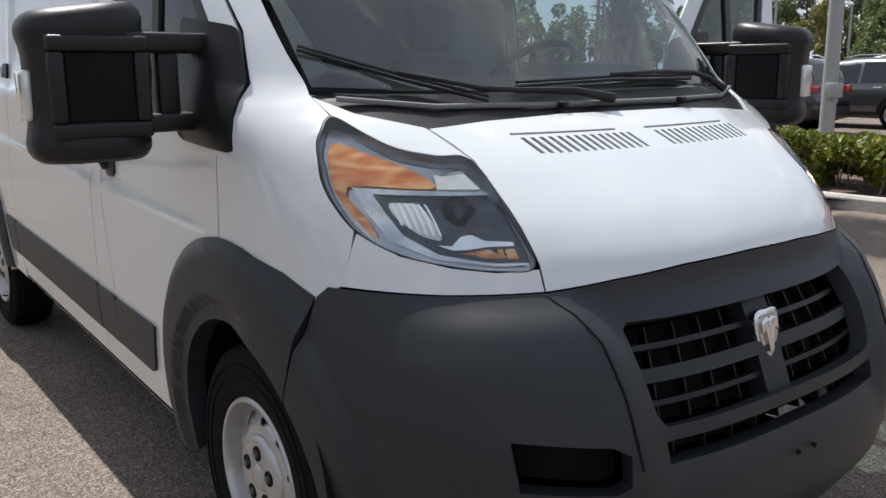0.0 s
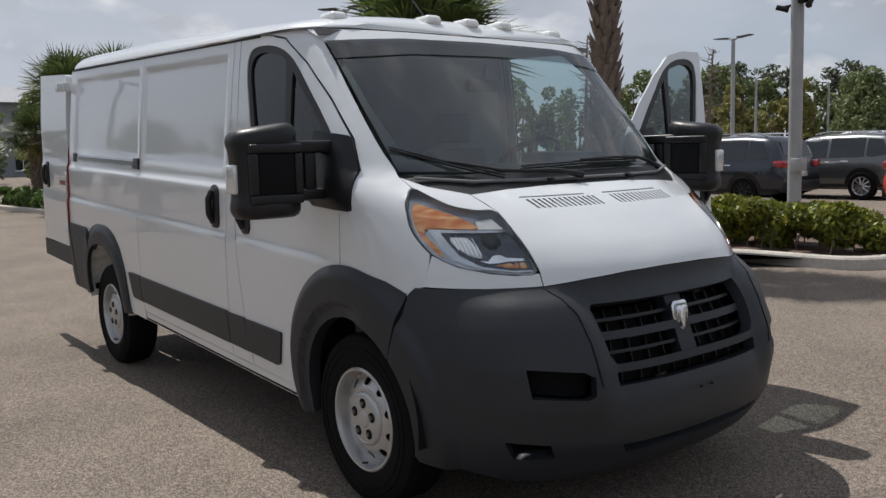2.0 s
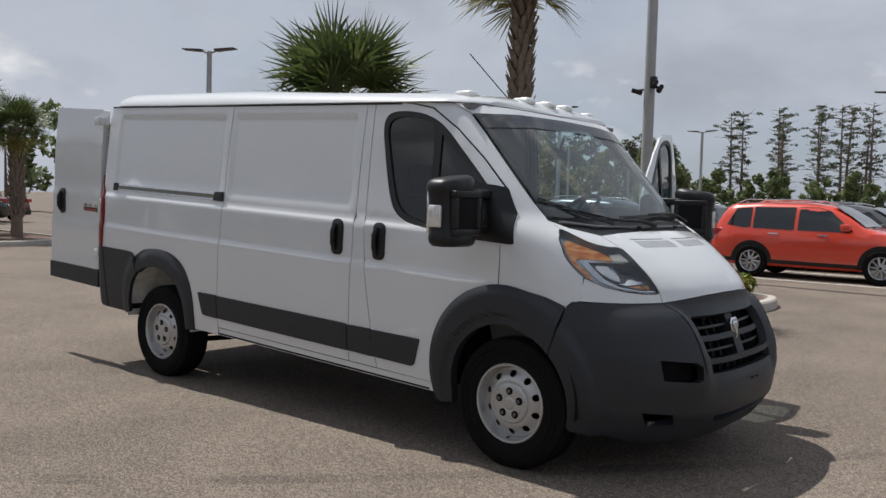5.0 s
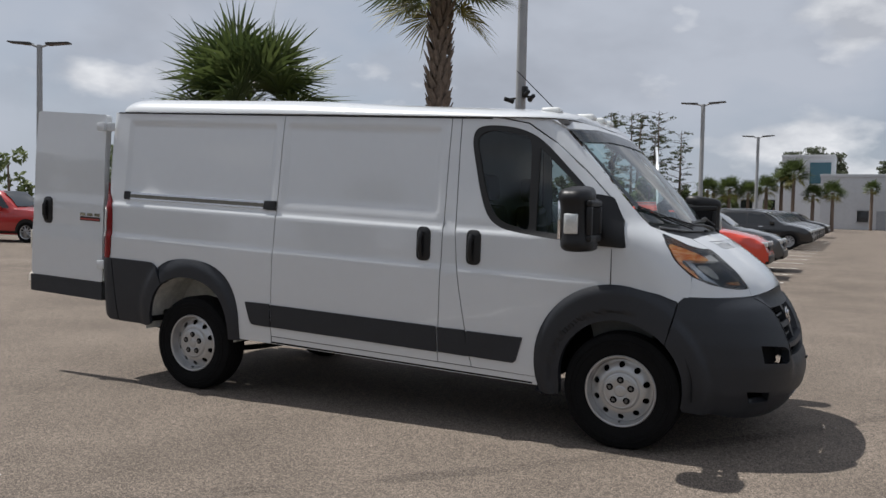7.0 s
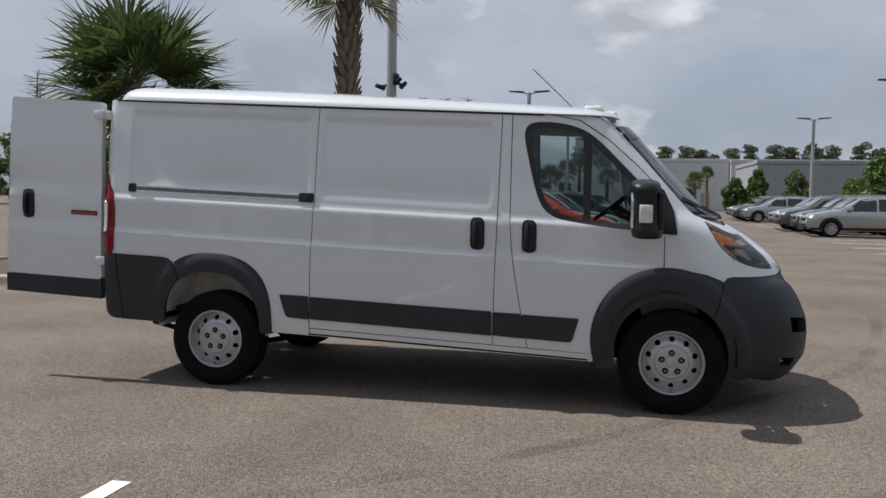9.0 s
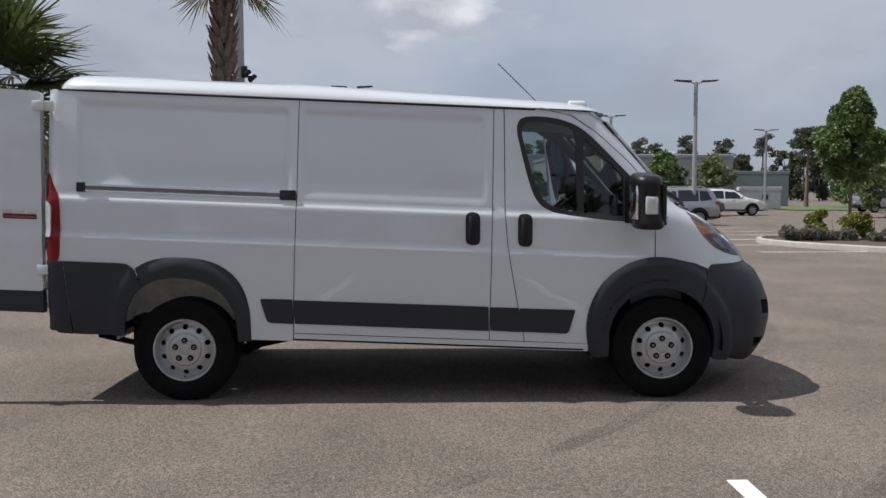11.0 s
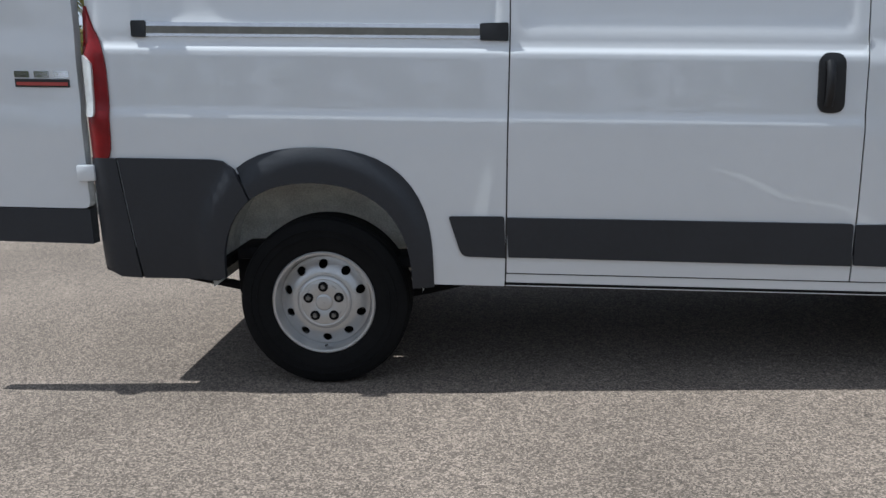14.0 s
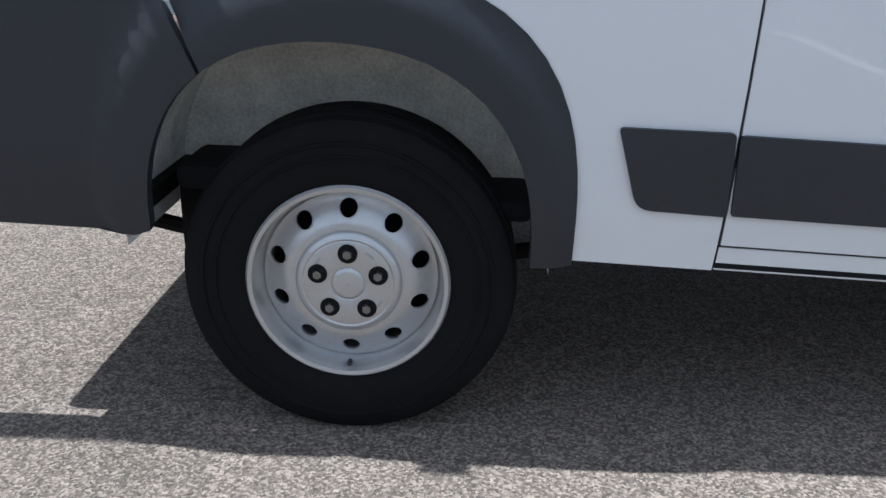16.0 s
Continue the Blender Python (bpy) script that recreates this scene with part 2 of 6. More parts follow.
def lathe(profile, segs=48, axis="Y"):
    """A turned body: profile of (radius, along) pairs round the axis."""
    verts, faces, n = [], [], len(profile)
    for i in range(segs):
        a = 2 * math.pi * i / segs
        for r, h in profile:
            p = (r * math.cos(a), r * math.sin(a), h)
            verts.append((p[0], p[2], p[1]) if axis == "Y" else p)
    for i in range(segs):
        for k in range(n - 1):
            q = (i * n + k, i * n + k + 1, (i + 1) % segs * n + k + 1, (i + 1) % segs * n + k)
            faces.append(q if axis == "Y" else q[::-1])
    bm = pydata(verts, faces)
    bmesh.ops.recalc_face_normals(bm, faces=bm.faces)
    return bm


def tube(points, radius, segs=8, bm=None, cap=True):
    """A round bar along points; radius may be one number or one for each point."""
    bm = bm or bmesh.new()
    pts = [Vector(p) for p in points]
    rs = radius if isinstance(radius, (list, tuple)) else [radius] * len(pts)
    rings, side = [], None
    for i, p in enumerate(pts):
        d = (pts[min(i + 1, len(pts) - 1)] - pts[max(i - 1, 0)]).normalized()
        if side is None:
            side = d.cross(Vector((0, 0, 1)) if abs(d.z) < 0.9 else Vector((1, 0, 0))).normalized()
        side = (side - d * side.dot(d)).normalized()
        up = d.cross(side)
        rings.append([bm.verts.new(p + rs[i] * (math.cos(a) * side + math.sin(a) * up)) for a in (2 * math.pi * k / segs for k in range(segs))])
    for a, b in zip(rings, rings[1:]):
        for k in range(segs):
            bm.faces.new((a[k], a[(k + 1) % segs], b[(k + 1) % segs], b[k]))
    if cap:
        bm.faces.new(rings[0][::-1]), bm.faces.new(rings[-1])
    return bm


def prism(outline, y0, y1, bevel=0.0):
    """A flat outline of (x, z) pairs given a depth along y."""
    bm = bmesh.new()
    f = bm.faces.new([bm.verts.new((x, y0, z)) for x, z in outline])
    r = bmesh.ops.extrude_face_region(bm, geom=[f])
    bmesh.ops.translate(bm, vec=(0, y1 - y0, 0), verts=[g for g in r["geom"] if isinstance(g, bmesh.types.BMVert)])
    bmesh.ops.recalc_face_normals(bm, faces=bm.faces)
    if bevel:
        bmesh.ops.bevel(bm, geom=list(bm.edges), offset=bevel, segments=2, profile=0.5, affect="EDGES")
    return bm


def soft(points, steps=6):
    """A closed outline rounded by a Catmull-Rom curve."""
    out, n = [], len(points)
    for i in range(n):
        a, b, c, d = (np.array(points[(i + k - 1) % n], float) for k in range(4))
        for s in range(steps):
            t = s / steps
            out.append(tuple(0.5 * (2 * b + (c - a) * t + (2 * a - 5 * b + 4 * c - d) * t * t + (3 * b - a - 3 * c + d) * t ** 3)))
    return out


def rounded(points, radius, steps=4):
    """A closed outline whose corners are rounded; radius may be one number or one for each corner."""
    out, n = [], len(points)
    rs = radius if isinstance(radius, (list, tuple)) else [radius] * n
    for i in range(n):
        p, a, b = (np.array(points[k % n], float) for k in (i, i - 1, i + 1))
        u, v = a - p, b - p
        lu, lv = np.linalg.norm(u), np.linalg.norm(v)
        r = min(rs[i], lu * 0.45, lv * 0.45)
        if r <= 0:
            out.append(tuple(p))
            continue
        s, e = p + u / lu * r, p + v / lv * r
        for k in range(steps + 1):
            t = k / steps
            out.append(tuple((1 - t) ** 2 * s + 2 * t * (1 - t) * p + t * t * e))
    return out


# ---- the van's shell: its plan at each height is a rounded outline ----
RAKE = 0.04          # the unladen van stands nose down
RINGS = np.array([   # height, nose, start of the corner, half width, roundness
    (0.30, 2.52, 1.60, 0.990, 2.8),
    (0.38, 2.62, 1.60, 1.015, 2.8),
    (0.50, 2.70, 1.60, 1.030, 2.8),
    (0.66, 2.73, 1.60, 1.040, 2.8),
    (0.78, 2.71, 1.60, 1.045, 2.8),
    (0.91, 2.66, 1.60, 1.047, 2.7),
    (1.018, 2.605, 1.60, 1.047, 2.5),
    (1.068, 2.565, 1.60, 1.047, 2.45),
    (1.138, 2.535, 1.60, 1.046, 2.4),
    (1.218, 2.46, 1.60, 1.044, 2.4),
    (1.334, 2.30, 1.60, 1.040, 2.4),
    (1.398, 2.185, 1.58, 1.037, 2.45),
    (1.45, 2.07, 1.52, 1.033, 2.55),
    (1.50, 2.00, 1.40, 1.028, 2.7),
    (1.70, 1.80, 1.24, 1.010, 3.1),
    (1.90, 1.60, 1.06, 0.990, 3.6),
    (2.07, 1.43, 0.90, 0.968, 4.0),
    (2.13, 1.36, 0.84, 0.960, 4.0),
    (2.30, 1.20, 0.70, 0.930, 4.0),
])


def ring(h):
    return [float(np.interp(h, RINGS[:, 0], RINGS[:, k])) for k in range(1, 5)]


def ease(x):
    x = min(1.0, max(0.0, x))
    return x * x * (3 - 2 * x)


def side_y(x, h):
    """Half width at a place along the side, with its pressed ledges and panels."""
    nose, start, w, n = ring(h)
    y = w
    if x > start:
        y = w * max(0.0, 1 - min(1.0, (x - start) / (nose - start)) ** n) ** (1 / n)
    fade = 1 - ease((x - 1.35) / 0.4)
    y -= fade * (0.015 * ease((h - 1.352) / 0.036) + 0.010 * ease((h - 1.084) / 0.046))
    for x0, x1, h0, h1 in ((-2.45, -0.955, 1.50, 2.055), (-0.87, 0.43, 1.50, 2.055)):
        inside = ease((x - x0) / 0.024) * ease((x1 - x) / 0.024) * ease((h - h0 + 0.08) / 0.1) * ease((h1 - h) / 0.025)
        y -= 0.013 * inside
    if x < -2.60:
        y -= 0.085 - math.sqrt(max(0.0, 0.085 ** 2 - (-2.60 - x) ** 2)) if x > -2.685 else 0.085
    return y


def from_side(x, h):
    return Vector((x, side_y(x, h), h))


def from_front(y, h):
    nose, start, w, n = ring(h)
    return Vector((start + (nose - start) * max(0.0, 1 - min(1.0, abs(y) / w) ** n) ** (1 / n), y, h))


def from_angle(a, h):
    """By the plan angle in degrees: 0 at the nose, 90 at the side."""
    nose, start, w, n = ring(h)
    c, s = math.cos(radians(a)), math.sin(radians(a))
    r = 1 / ((abs(c) / (nose - start)) ** n + (abs(s) / w) ** n) ** (1 / n)
    return Vector((start + r * c, r * s, h))


UP = 0.018


def low_front(y, h):
    return from_front(y, h + UP)


def low_angle(a, h):
    return from_angle(a, h + UP)


def inside_poly(px, py, poly):
    hit = np.zeros(px.shape, bool)
    q = np.array(poly)
    for (x0, y0), (x1, y1) in zip(q, np.roll(q, -1, 0)):
        if y0 != y1:
            c = ((y0 > py) != (y1 > py)) & (px < (x1 - x0) * (py - y0) / (y1 - y0) + x0)
            hit ^= c
    return hit


def panel(outline, place, holes=(), step=0.05, off=0.0, flange=0.018, flip=False, unit=1.0, rake=True, bow=None, lines=()):
    """A sheet cut out of a curved surface along an outline, with its edges turned in. unit scales the first coordinate of the plane."""
    pts, edges = [], []
    for loop in (outline, *holes):
        first = len(pts)
        m = len(loop)
        for i in range(m):
            a, b = np.array(loop[i], float), np.array(loop[(i + 1) % m], float)
            d = (b - a) * (1 / unit, 1)
            k = max(1, int(np.hypot(*d) / step))
            for j in range(k):
                pts.append(tuple(a + (b - a) * j / k))
        last = len(pts)
        edges += [(i, i + 1) for i in range(first, last - 1)] + [(last - 1, first)]
    q = np.array(pts)
    lo, hi = q.min(0), q.max(0)
    gx, gy = np.meshgrid(np.arange(lo[0] + step * unit / 2, hi[0], step * unit), np.arange(lo[1] + step / 2, hi[1], step))
    gx, gy = gx.ravel(), gy.ravel()
    for h in lines:
        keep = np.abs(gy - h) > 0.007
        gx, gy = gx[keep], gy[keep]
    for h in lines:
        xs = np.arange(lo[0] + step * 0.8, hi[0] - step * 0.5, step * 1.6)
        gx, gy = np.concatenate([gx, xs]), np.concatenate([gy, np.full(len(xs), h)])
    keep = inside_poly(gx, gy, outline)
    for h in holes:
        keep &= ~inside_poly(gx, gy, h)
    gx, gy = gx[keep], gy[keep]
    if len(gx):
        d = np.hypot((gx[:, None] - q[None, :, 0]) / unit, gy[:, None] - q[None, :, 1]).min(1)
        gx, gy = gx[d > step * 0.42], gy[d > step * 0.42]
    allp = [Vector((x / unit, y)) for x, y in pts] + [Vector((x / unit, y)) for x, y in zip(gx, gy)]
    from mathutils.geometry import delaunay_2d_cdt
    vs, _, fs, *_ = delaunay_2d_cdt(allp, edges, [], 0, 1e-7)
    c = np.array([[sum(vs[i].x for i in f) / len(f) * unit, sum(vs[i].y for i in f) / len(f)] for f in fs])
    ok = inside_poly(c[:, 0], c[:, 1], outline)
    for h in holes:
        ok &= ~inside_poly(c[:, 0], c[:, 1], h)
    faces = [tuple(f) for f, k in zip(fs, ok) if k]
    verts, inner = [], []
    e = 0.004
    for v in vs:
        x, y = v.x * unit, v.y
        p = place(x, y)
        n = (place(x + e * unit, y) - place(x - e * unit, y)).cross(place(x, y + e) - place(x, y - e)).normalized()
        if n.dot(p - Vector((min(p.x, 0.6), 0, 1.0))) < 0:
            n = -n
        lift = off + (bow(x, y) if bow else 0.0)
        verts.append(p + n * lift)
        inner.append(p + n * (lift - flange))
    count = {}
    for f in faces:
        for a, b in zip(f, f[1:] + f[:1]):
            k = (min(a, b), max(a, b))
            count[k] = None if k in count else (a, b)
    if flange:
        m = len(verts)
        verts += inner
        faces += [(b, a, a + m, b + m) for ab in count.values() if ab for a, b in (ab,)]
    if rake:
        verts = [Vector((v.x, v.y, v.z - RAKE * v.x)) for v in verts]
    bm = pydata(verts, faces)
    bmesh.ops.delete(bm, geom=[v for v in bm.verts if not v.link_faces], context="VERTS")
    bmesh.ops.recalc_face_normals(bm, faces=bm.faces)
    ref = max(bm.faces, key=lambda f: f.calc_area())
    if ref.normal.dot(ref.calc_center_median() - Vector((min(ref.calc_center_median().x, 0.6), 0, 1.0))) < 0:
        bmesh.ops.reverse_faces(bm, faces=bm.faces)
    return bm


def mirrored(place):
    return lambda x, h: Vector((1, -1, 1)) * place(x, h)


def arc(cx, cz, r, a0, a1, n=14):
    return [(cx + r * math.cos(radians(a0 + (a1 - a0) * i / n)), cz + r * math.sin(radians(a0 + (a1 - a0) * i / n))) for i in range(n + 1)]


# ---- ground ----
def ground_sheet():
    bm = bmesh.new()
    bmesh.ops.create_grid(bm, x_segments=40, y_segments=40, size=900)
    return bm


tagged(link("ground", ground_sheet(), ASPHALT, smooth=False), "sunlit worn asphalt of a car park", "ground", kind="structure")

# ---- the van ----
VAN = thing("van", "white cargo van with grey plastic bumpers and open doors", "van")
RIGHT = mirrored(from_side)
F_OUT, F_IN = (1.70, 0.568, 0.535), (1.715, 0.498, 0.385)
R_OUT, R_IN = (-1.72, 0.495, 0.475), (-1.735, 0.425, 0.400)
SILL = 0.395
LEDGES = (1.088, 1.096, 1.104, 1.112, 1.120, 1.352, 1.360, 1.368, 1.376, 1.384)
TOP = 2.128


def lens_shape(name, outline, place, mat, parent, off, bow=None, step=0.03, label="", flange=0.02):
    return part(name, panel(outline, place, step=step, off=off, bow=bow, flange=flange), mat, parent, label)


def handle(parent, x, h, place):
    """A recessed black cup with an upright grip."""
    cup = part("door_handle", panel(rounded([(x - 0.052, h - 0.115), (x + 0.052, h - 0.115), (x + 0.052, h + 0.115), (x - 0.052, h + 0.115)], 0.045, 6), place, step=0.02, off=0.006, flange=0.02,
                                    bow=lambda a, b: 0.010 * max(0, 1 - ((a - x) / 0.055) ** 2) * max(0, 1 - ((b - h) / 0.12) ** 4)), BLACK, parent, "glossy black door handle")
    p = place(x, h)
    s = 1 if p.y > 0 else -1
    part("grip", tube([(x - 0.012, p.y + s * 0.012, h - 0.085 - RAKE * x), (x - 0.014, p.y + s * 0.034, h - 0.04 - RAKE * x), (x - 0.014, p.y + s * 0.034, h + 0.04 - RAKE * x), (x - 0.012, p.y + s * 0.012, h + 0.085 - RAKE * x)], 0.017, 10), BLACK, cup)


def rear_arc(c, a0, a1, n, square):
    """An arch edge that is fuller at its shoulders."""
    out = []
    for i in range(n + 1):
        a = radians(a0 + (a1 - a0) * i / n)
        r = c[2] + square * math.sin(2 * a) ** 2
        out.append((c[0] + r * math.cos(a), c[1] + r * math.sin(a)))
    return out


def flare_bow(c):
    return lambda x, h: 0.026 * ease((c[2] + 0.02 - math.hypot(x - c[0], h - c[1])) / 0.07) + 0.004


def front_flare(x, h):
    """The front flare: a raised band, then a step down to an inner band."""
    d = math.hypot(x - F_IN[0], h - F_IN[1]) - F_IN[2]
    return flare_bow(F_OUT)(x, h) - 0.020 * ease((0.062 - d) / 0.014) * ease((1.86 - x) / 0.16)


def grow(outline, d):
    """An outline pushed outwards by d."""
    c = np.mean(np.array(outline), 0)
    return [tuple(np.array(q) + (np.array(q) - c) / np.hypot(*(np.array(q) - c)) * d) for q in outline]


LAMP = soft([(0.853, 1.412), (0.895, 1.378), (0.918, 1.335), (0.931, 1.255), (0.911, 1.172), (0.858, 1.128), (0.78, 1.108), (0.70, 1.100), (0.626, 1.108), (0.624, 1.20), (0.629, 1.318), (0.70, 1.329), (0.771, 1.345), (0.814, 1.375)], 4)


def side(place, s):
    """The sheet panels of one side. s is -1 on the passenger's side."""
    name = VAN
    # rear quarter with its arch cut out
    quarter = [(-2.672, 0.98), (-2.672, TOP - 0.04), (-2.64, TOP), (-0.897, TOP), (-0.912, 1.44), (-0.93, 0.99), (-0.945, 0.455), (-0.948, SILL), (-1.265, SILL)]
    quarter += rear_arc((R_OUT[0], R_OUT[1], R_OUT[2] - 0.02), 0, 180, 16, 0.035)[1:] + [(-2.22, 0.53), (-2.672, 0.53)]
    part("quarter_panel", panel(quarter, place, step=0.021, lines=LEDGES), WHITE, name)
    part("body_sill", panel([(-0.942, SILL), (1.18, SILL), (1.19, 0.448), (-0.939, 0.448)], place, step=0.08, off=-0.004), WHITE, name)
    # sliding door
    slide = [(-0.891, TOP), (0.498, TOP), (0.490, 1.72), (0.478, 1.15), (0.462, 0.455), (-0.938, 0.455), (-0.924, 0.99), (-0.906, 1.44)]
    d = part("sliding_door", panel(slide, place, step=0.021, lines=LEDGES), WHITE, name, "white ribbed sliding door")
    handle(d, 0.345, 1.252, place)
    part("pillar_panel", panel([(0.504, TOP), (0.570, TOP), (0.574, 1.37), (0.592, 1.15), (0.622, 0.955), (0.672, 0.68), (0.716, 0.455), (0.468, 0.455), (0.484, 1.15), (0.496, 1.72)], place, step=0.04), WHITE, name)
    # black strips that paint the shade in the panel gaps and the roof gutter
    for line in ([(-0.894, TOP), (-0.909, 1.44), (-0.927, 0.99), (-0.941, 0.455)], [(0.501, TOP), (0.493, 1.72), (0.481, 1.15), (0.465, 0.455)], [(0.5735, TOP), (0.577, 1.37), (0.595, 1.15), (0.625, 0.955), (0.675, 0.68), (0.719, 0.455)], [(1.656, 1.32), (1.656, 1.10)]):
        part("gap_seal", panel([(x - 0.007, h) for x, h in line] + [(x + 0.007, h) for x, h in line[::-1]], place, step=0.04, off=-0.007, flange=0), SEAL, name)
    part("gap_seal", panel([(-0.94, 0.446), (1.17, 0.444), (1.17, 0.456), (-0.94, 0.458)], place, step=0.08, off=-0.007, flange=0), SEAL, name)
    part("roof_gutter", panel([(-2.60, TOP - 0.009), (0.80, TOP - 0.009), (0.80, TOP + 0.002), (-2.60, TOP + 0.002)], place, step=0.08, off=0.0025, flange=0.004), SEAL, name)
    # cladding strips
    for i, (a, b) in enumerate(((-1.175, -0.944), (-0.936, 0.458), (0.466, 0.672), (0.680, 1.085))):
        sk0, sk1 = (0.05 if i == 0 else 0.006), (-0.05 if i == 3 else 0.003 if i != 2 else 0.02)
        o = rounded([(a + sk0, 0.525), (b + sk1, 0.522), (b, 0.698), (a, 0.694)], [0.03 if i == 0 else 0.004, 0.03 if i == 3 else 0.004, 0.012, 0.012])
        part("side_moulding", panel(o, place, step=0.05, off=0.010, flange=0.016), PLASTIC, name, "grey plastic side moulding")
    # arches
    f = F_OUT
    ro = arc(*f, 205, 75, 22) + [(1.95, 1.066), (2.056, 1.028)]
    ri = arc(F_IN[0], F_IN[1], F_IN[2], 44, 188, 22)
    part("front_arch_flare", panel([(1.168, SILL - 0.03)] + ro + ri + [(1.33, SILL - 0.03)], place, step=0.018, off=0.0, flange=0.06, bow=front_flare), PLASTIC, name)
    f = R_OUT
    part("rear_arch_flare", panel([(f[0] + f[2], SILL - 0.01)] + rear_arc(f, 0, 131, 20, 0.035) + rear_arc(R_IN, 129, 0, 20, 0.02) + [(R_IN[0] + R_IN[2], SILL - 0.01)], place, step=0.03, flange=0.05, bow=flare_bow(f)), PLASTIC, name)
    # rear bumper side with its flare
    shoulder = rear_arc(R_OUT, 132, 132.1, 1, 0.035)[0]
    part("rear_bumper_side", panel([(-2.50, 0.395), (-2.17, 0.398), (-2.137, 0.41)] + rear_arc(R_IN, 180, 130, 10, 0.02) + [shoulder, (-2.11, 0.908), (-2.16, 0.914), (-2.555, 0.914)], place, step=0.03, flange=0.03,
         bow=lambda x, h: 0.012 + 0.020 * ease((0.53 - math.hypot(x - R_OUT[0], h - R_OUT[1])) / 0.035)), PLASTIC, name)
    part("rear_bumper_corner", panel([(-2.672, 0.44), (-2.60, 0.40), (-2.508, 0.396), (-2.562, 0.912), (-2.672, 0.912)], place, step=0.03, off=0.014, flange=0.03), PLASTIC, name)
    # tail lamp
    t = part("tail_lamp", panel(soft([(-2.668, 0.92), (-2.59, 0.918), (-2.575, 1.05), (-2.572, 1.25), (-2.585, 1.36), (-2.625, 1.45), (-2.668, 1.50)], 3), place, step=0.025, off=0.012, flange=0.03), REDLENS, name, "red and clear tail lamp")
    part("reversing_lens", panel(rounded([(-2.672, 1.08), (-2.63, 1.08), (-2.625, 1.30), (-2.672, 1.34)], 0.015), place, step=0.02, off=0.020, flange=0.01), CLEARLENS, t)
    # roller rail of the sliding door
    r = part("door_rail", panel(rounded([(-2.455, 1.412), (-0.915, 1.412), (-0.915, 1.468), (-2.455, 1.468)], 0.012), place, step=0.06, off=0.004, flange=0.02), ALU, name, "bare metal roller rail")
    part("rail_slot", panel([(-2.40, 1.424), (-1.02, 1.424), (-1.02, 1.452), (-2.40, 1.452)], place, step=0.08, off=0.0055, flange=0.01), RAILDARK, r)
    part("rail_end", panel(rounded([(-2.46, 1.408), (-2.40, 1.408), (-2.40, 1.473), (-2.46, 1.473)], 0.008), place, step=0.03, off=0.010, flange=0.02), BLACK, r)
    part("rail_end", panel(rounded([(-1.03, 1.406), (-0.915, 1.404), (-0.915, 1.476), (-1.03, 1.470)], 0.008), place, step=0.03, off=0.011, flange=0.02), BLACK, r)
    # wing and windscreen pillar
    wing = [(1.660, 1.092), (1.658, 1.325), (1.742, 1.335), (1.712, 1.50), (1.632, 1.632), (1.457, 1.806), (1.257, 1.976), (1.06, 2.100), (0.90, TOP), (1.225, TOP), (1.285, 2.072), (1.40, 1.955), (1.60, 1.74), (1.75, 1.575), (from_front(0.860, 1.505).x, 1.505), (from_front(0.867, 1.474).x, 1.474),
            ] + [(from_front(y + 0.004, h + UP).x, h + UP) for y, h in LAMP[:17]] + [(from_front(0.912 + 0.037 * k, 1.190 - 0.128 * k).x - 0.002, 1.190 - 0.128 * k) for k in (0.0, 0.2, 0.4, 0.6, 0.8, 1.0)] + [(2.06, 1.02)] + [(1.95, 1.045)] + arc(F_OUT[0], F_OUT[1], F_OUT[2] - 0.02, 76, 94, 5)
    part("front_wing", panel(wing, place, step=0.035), WHITE, name)


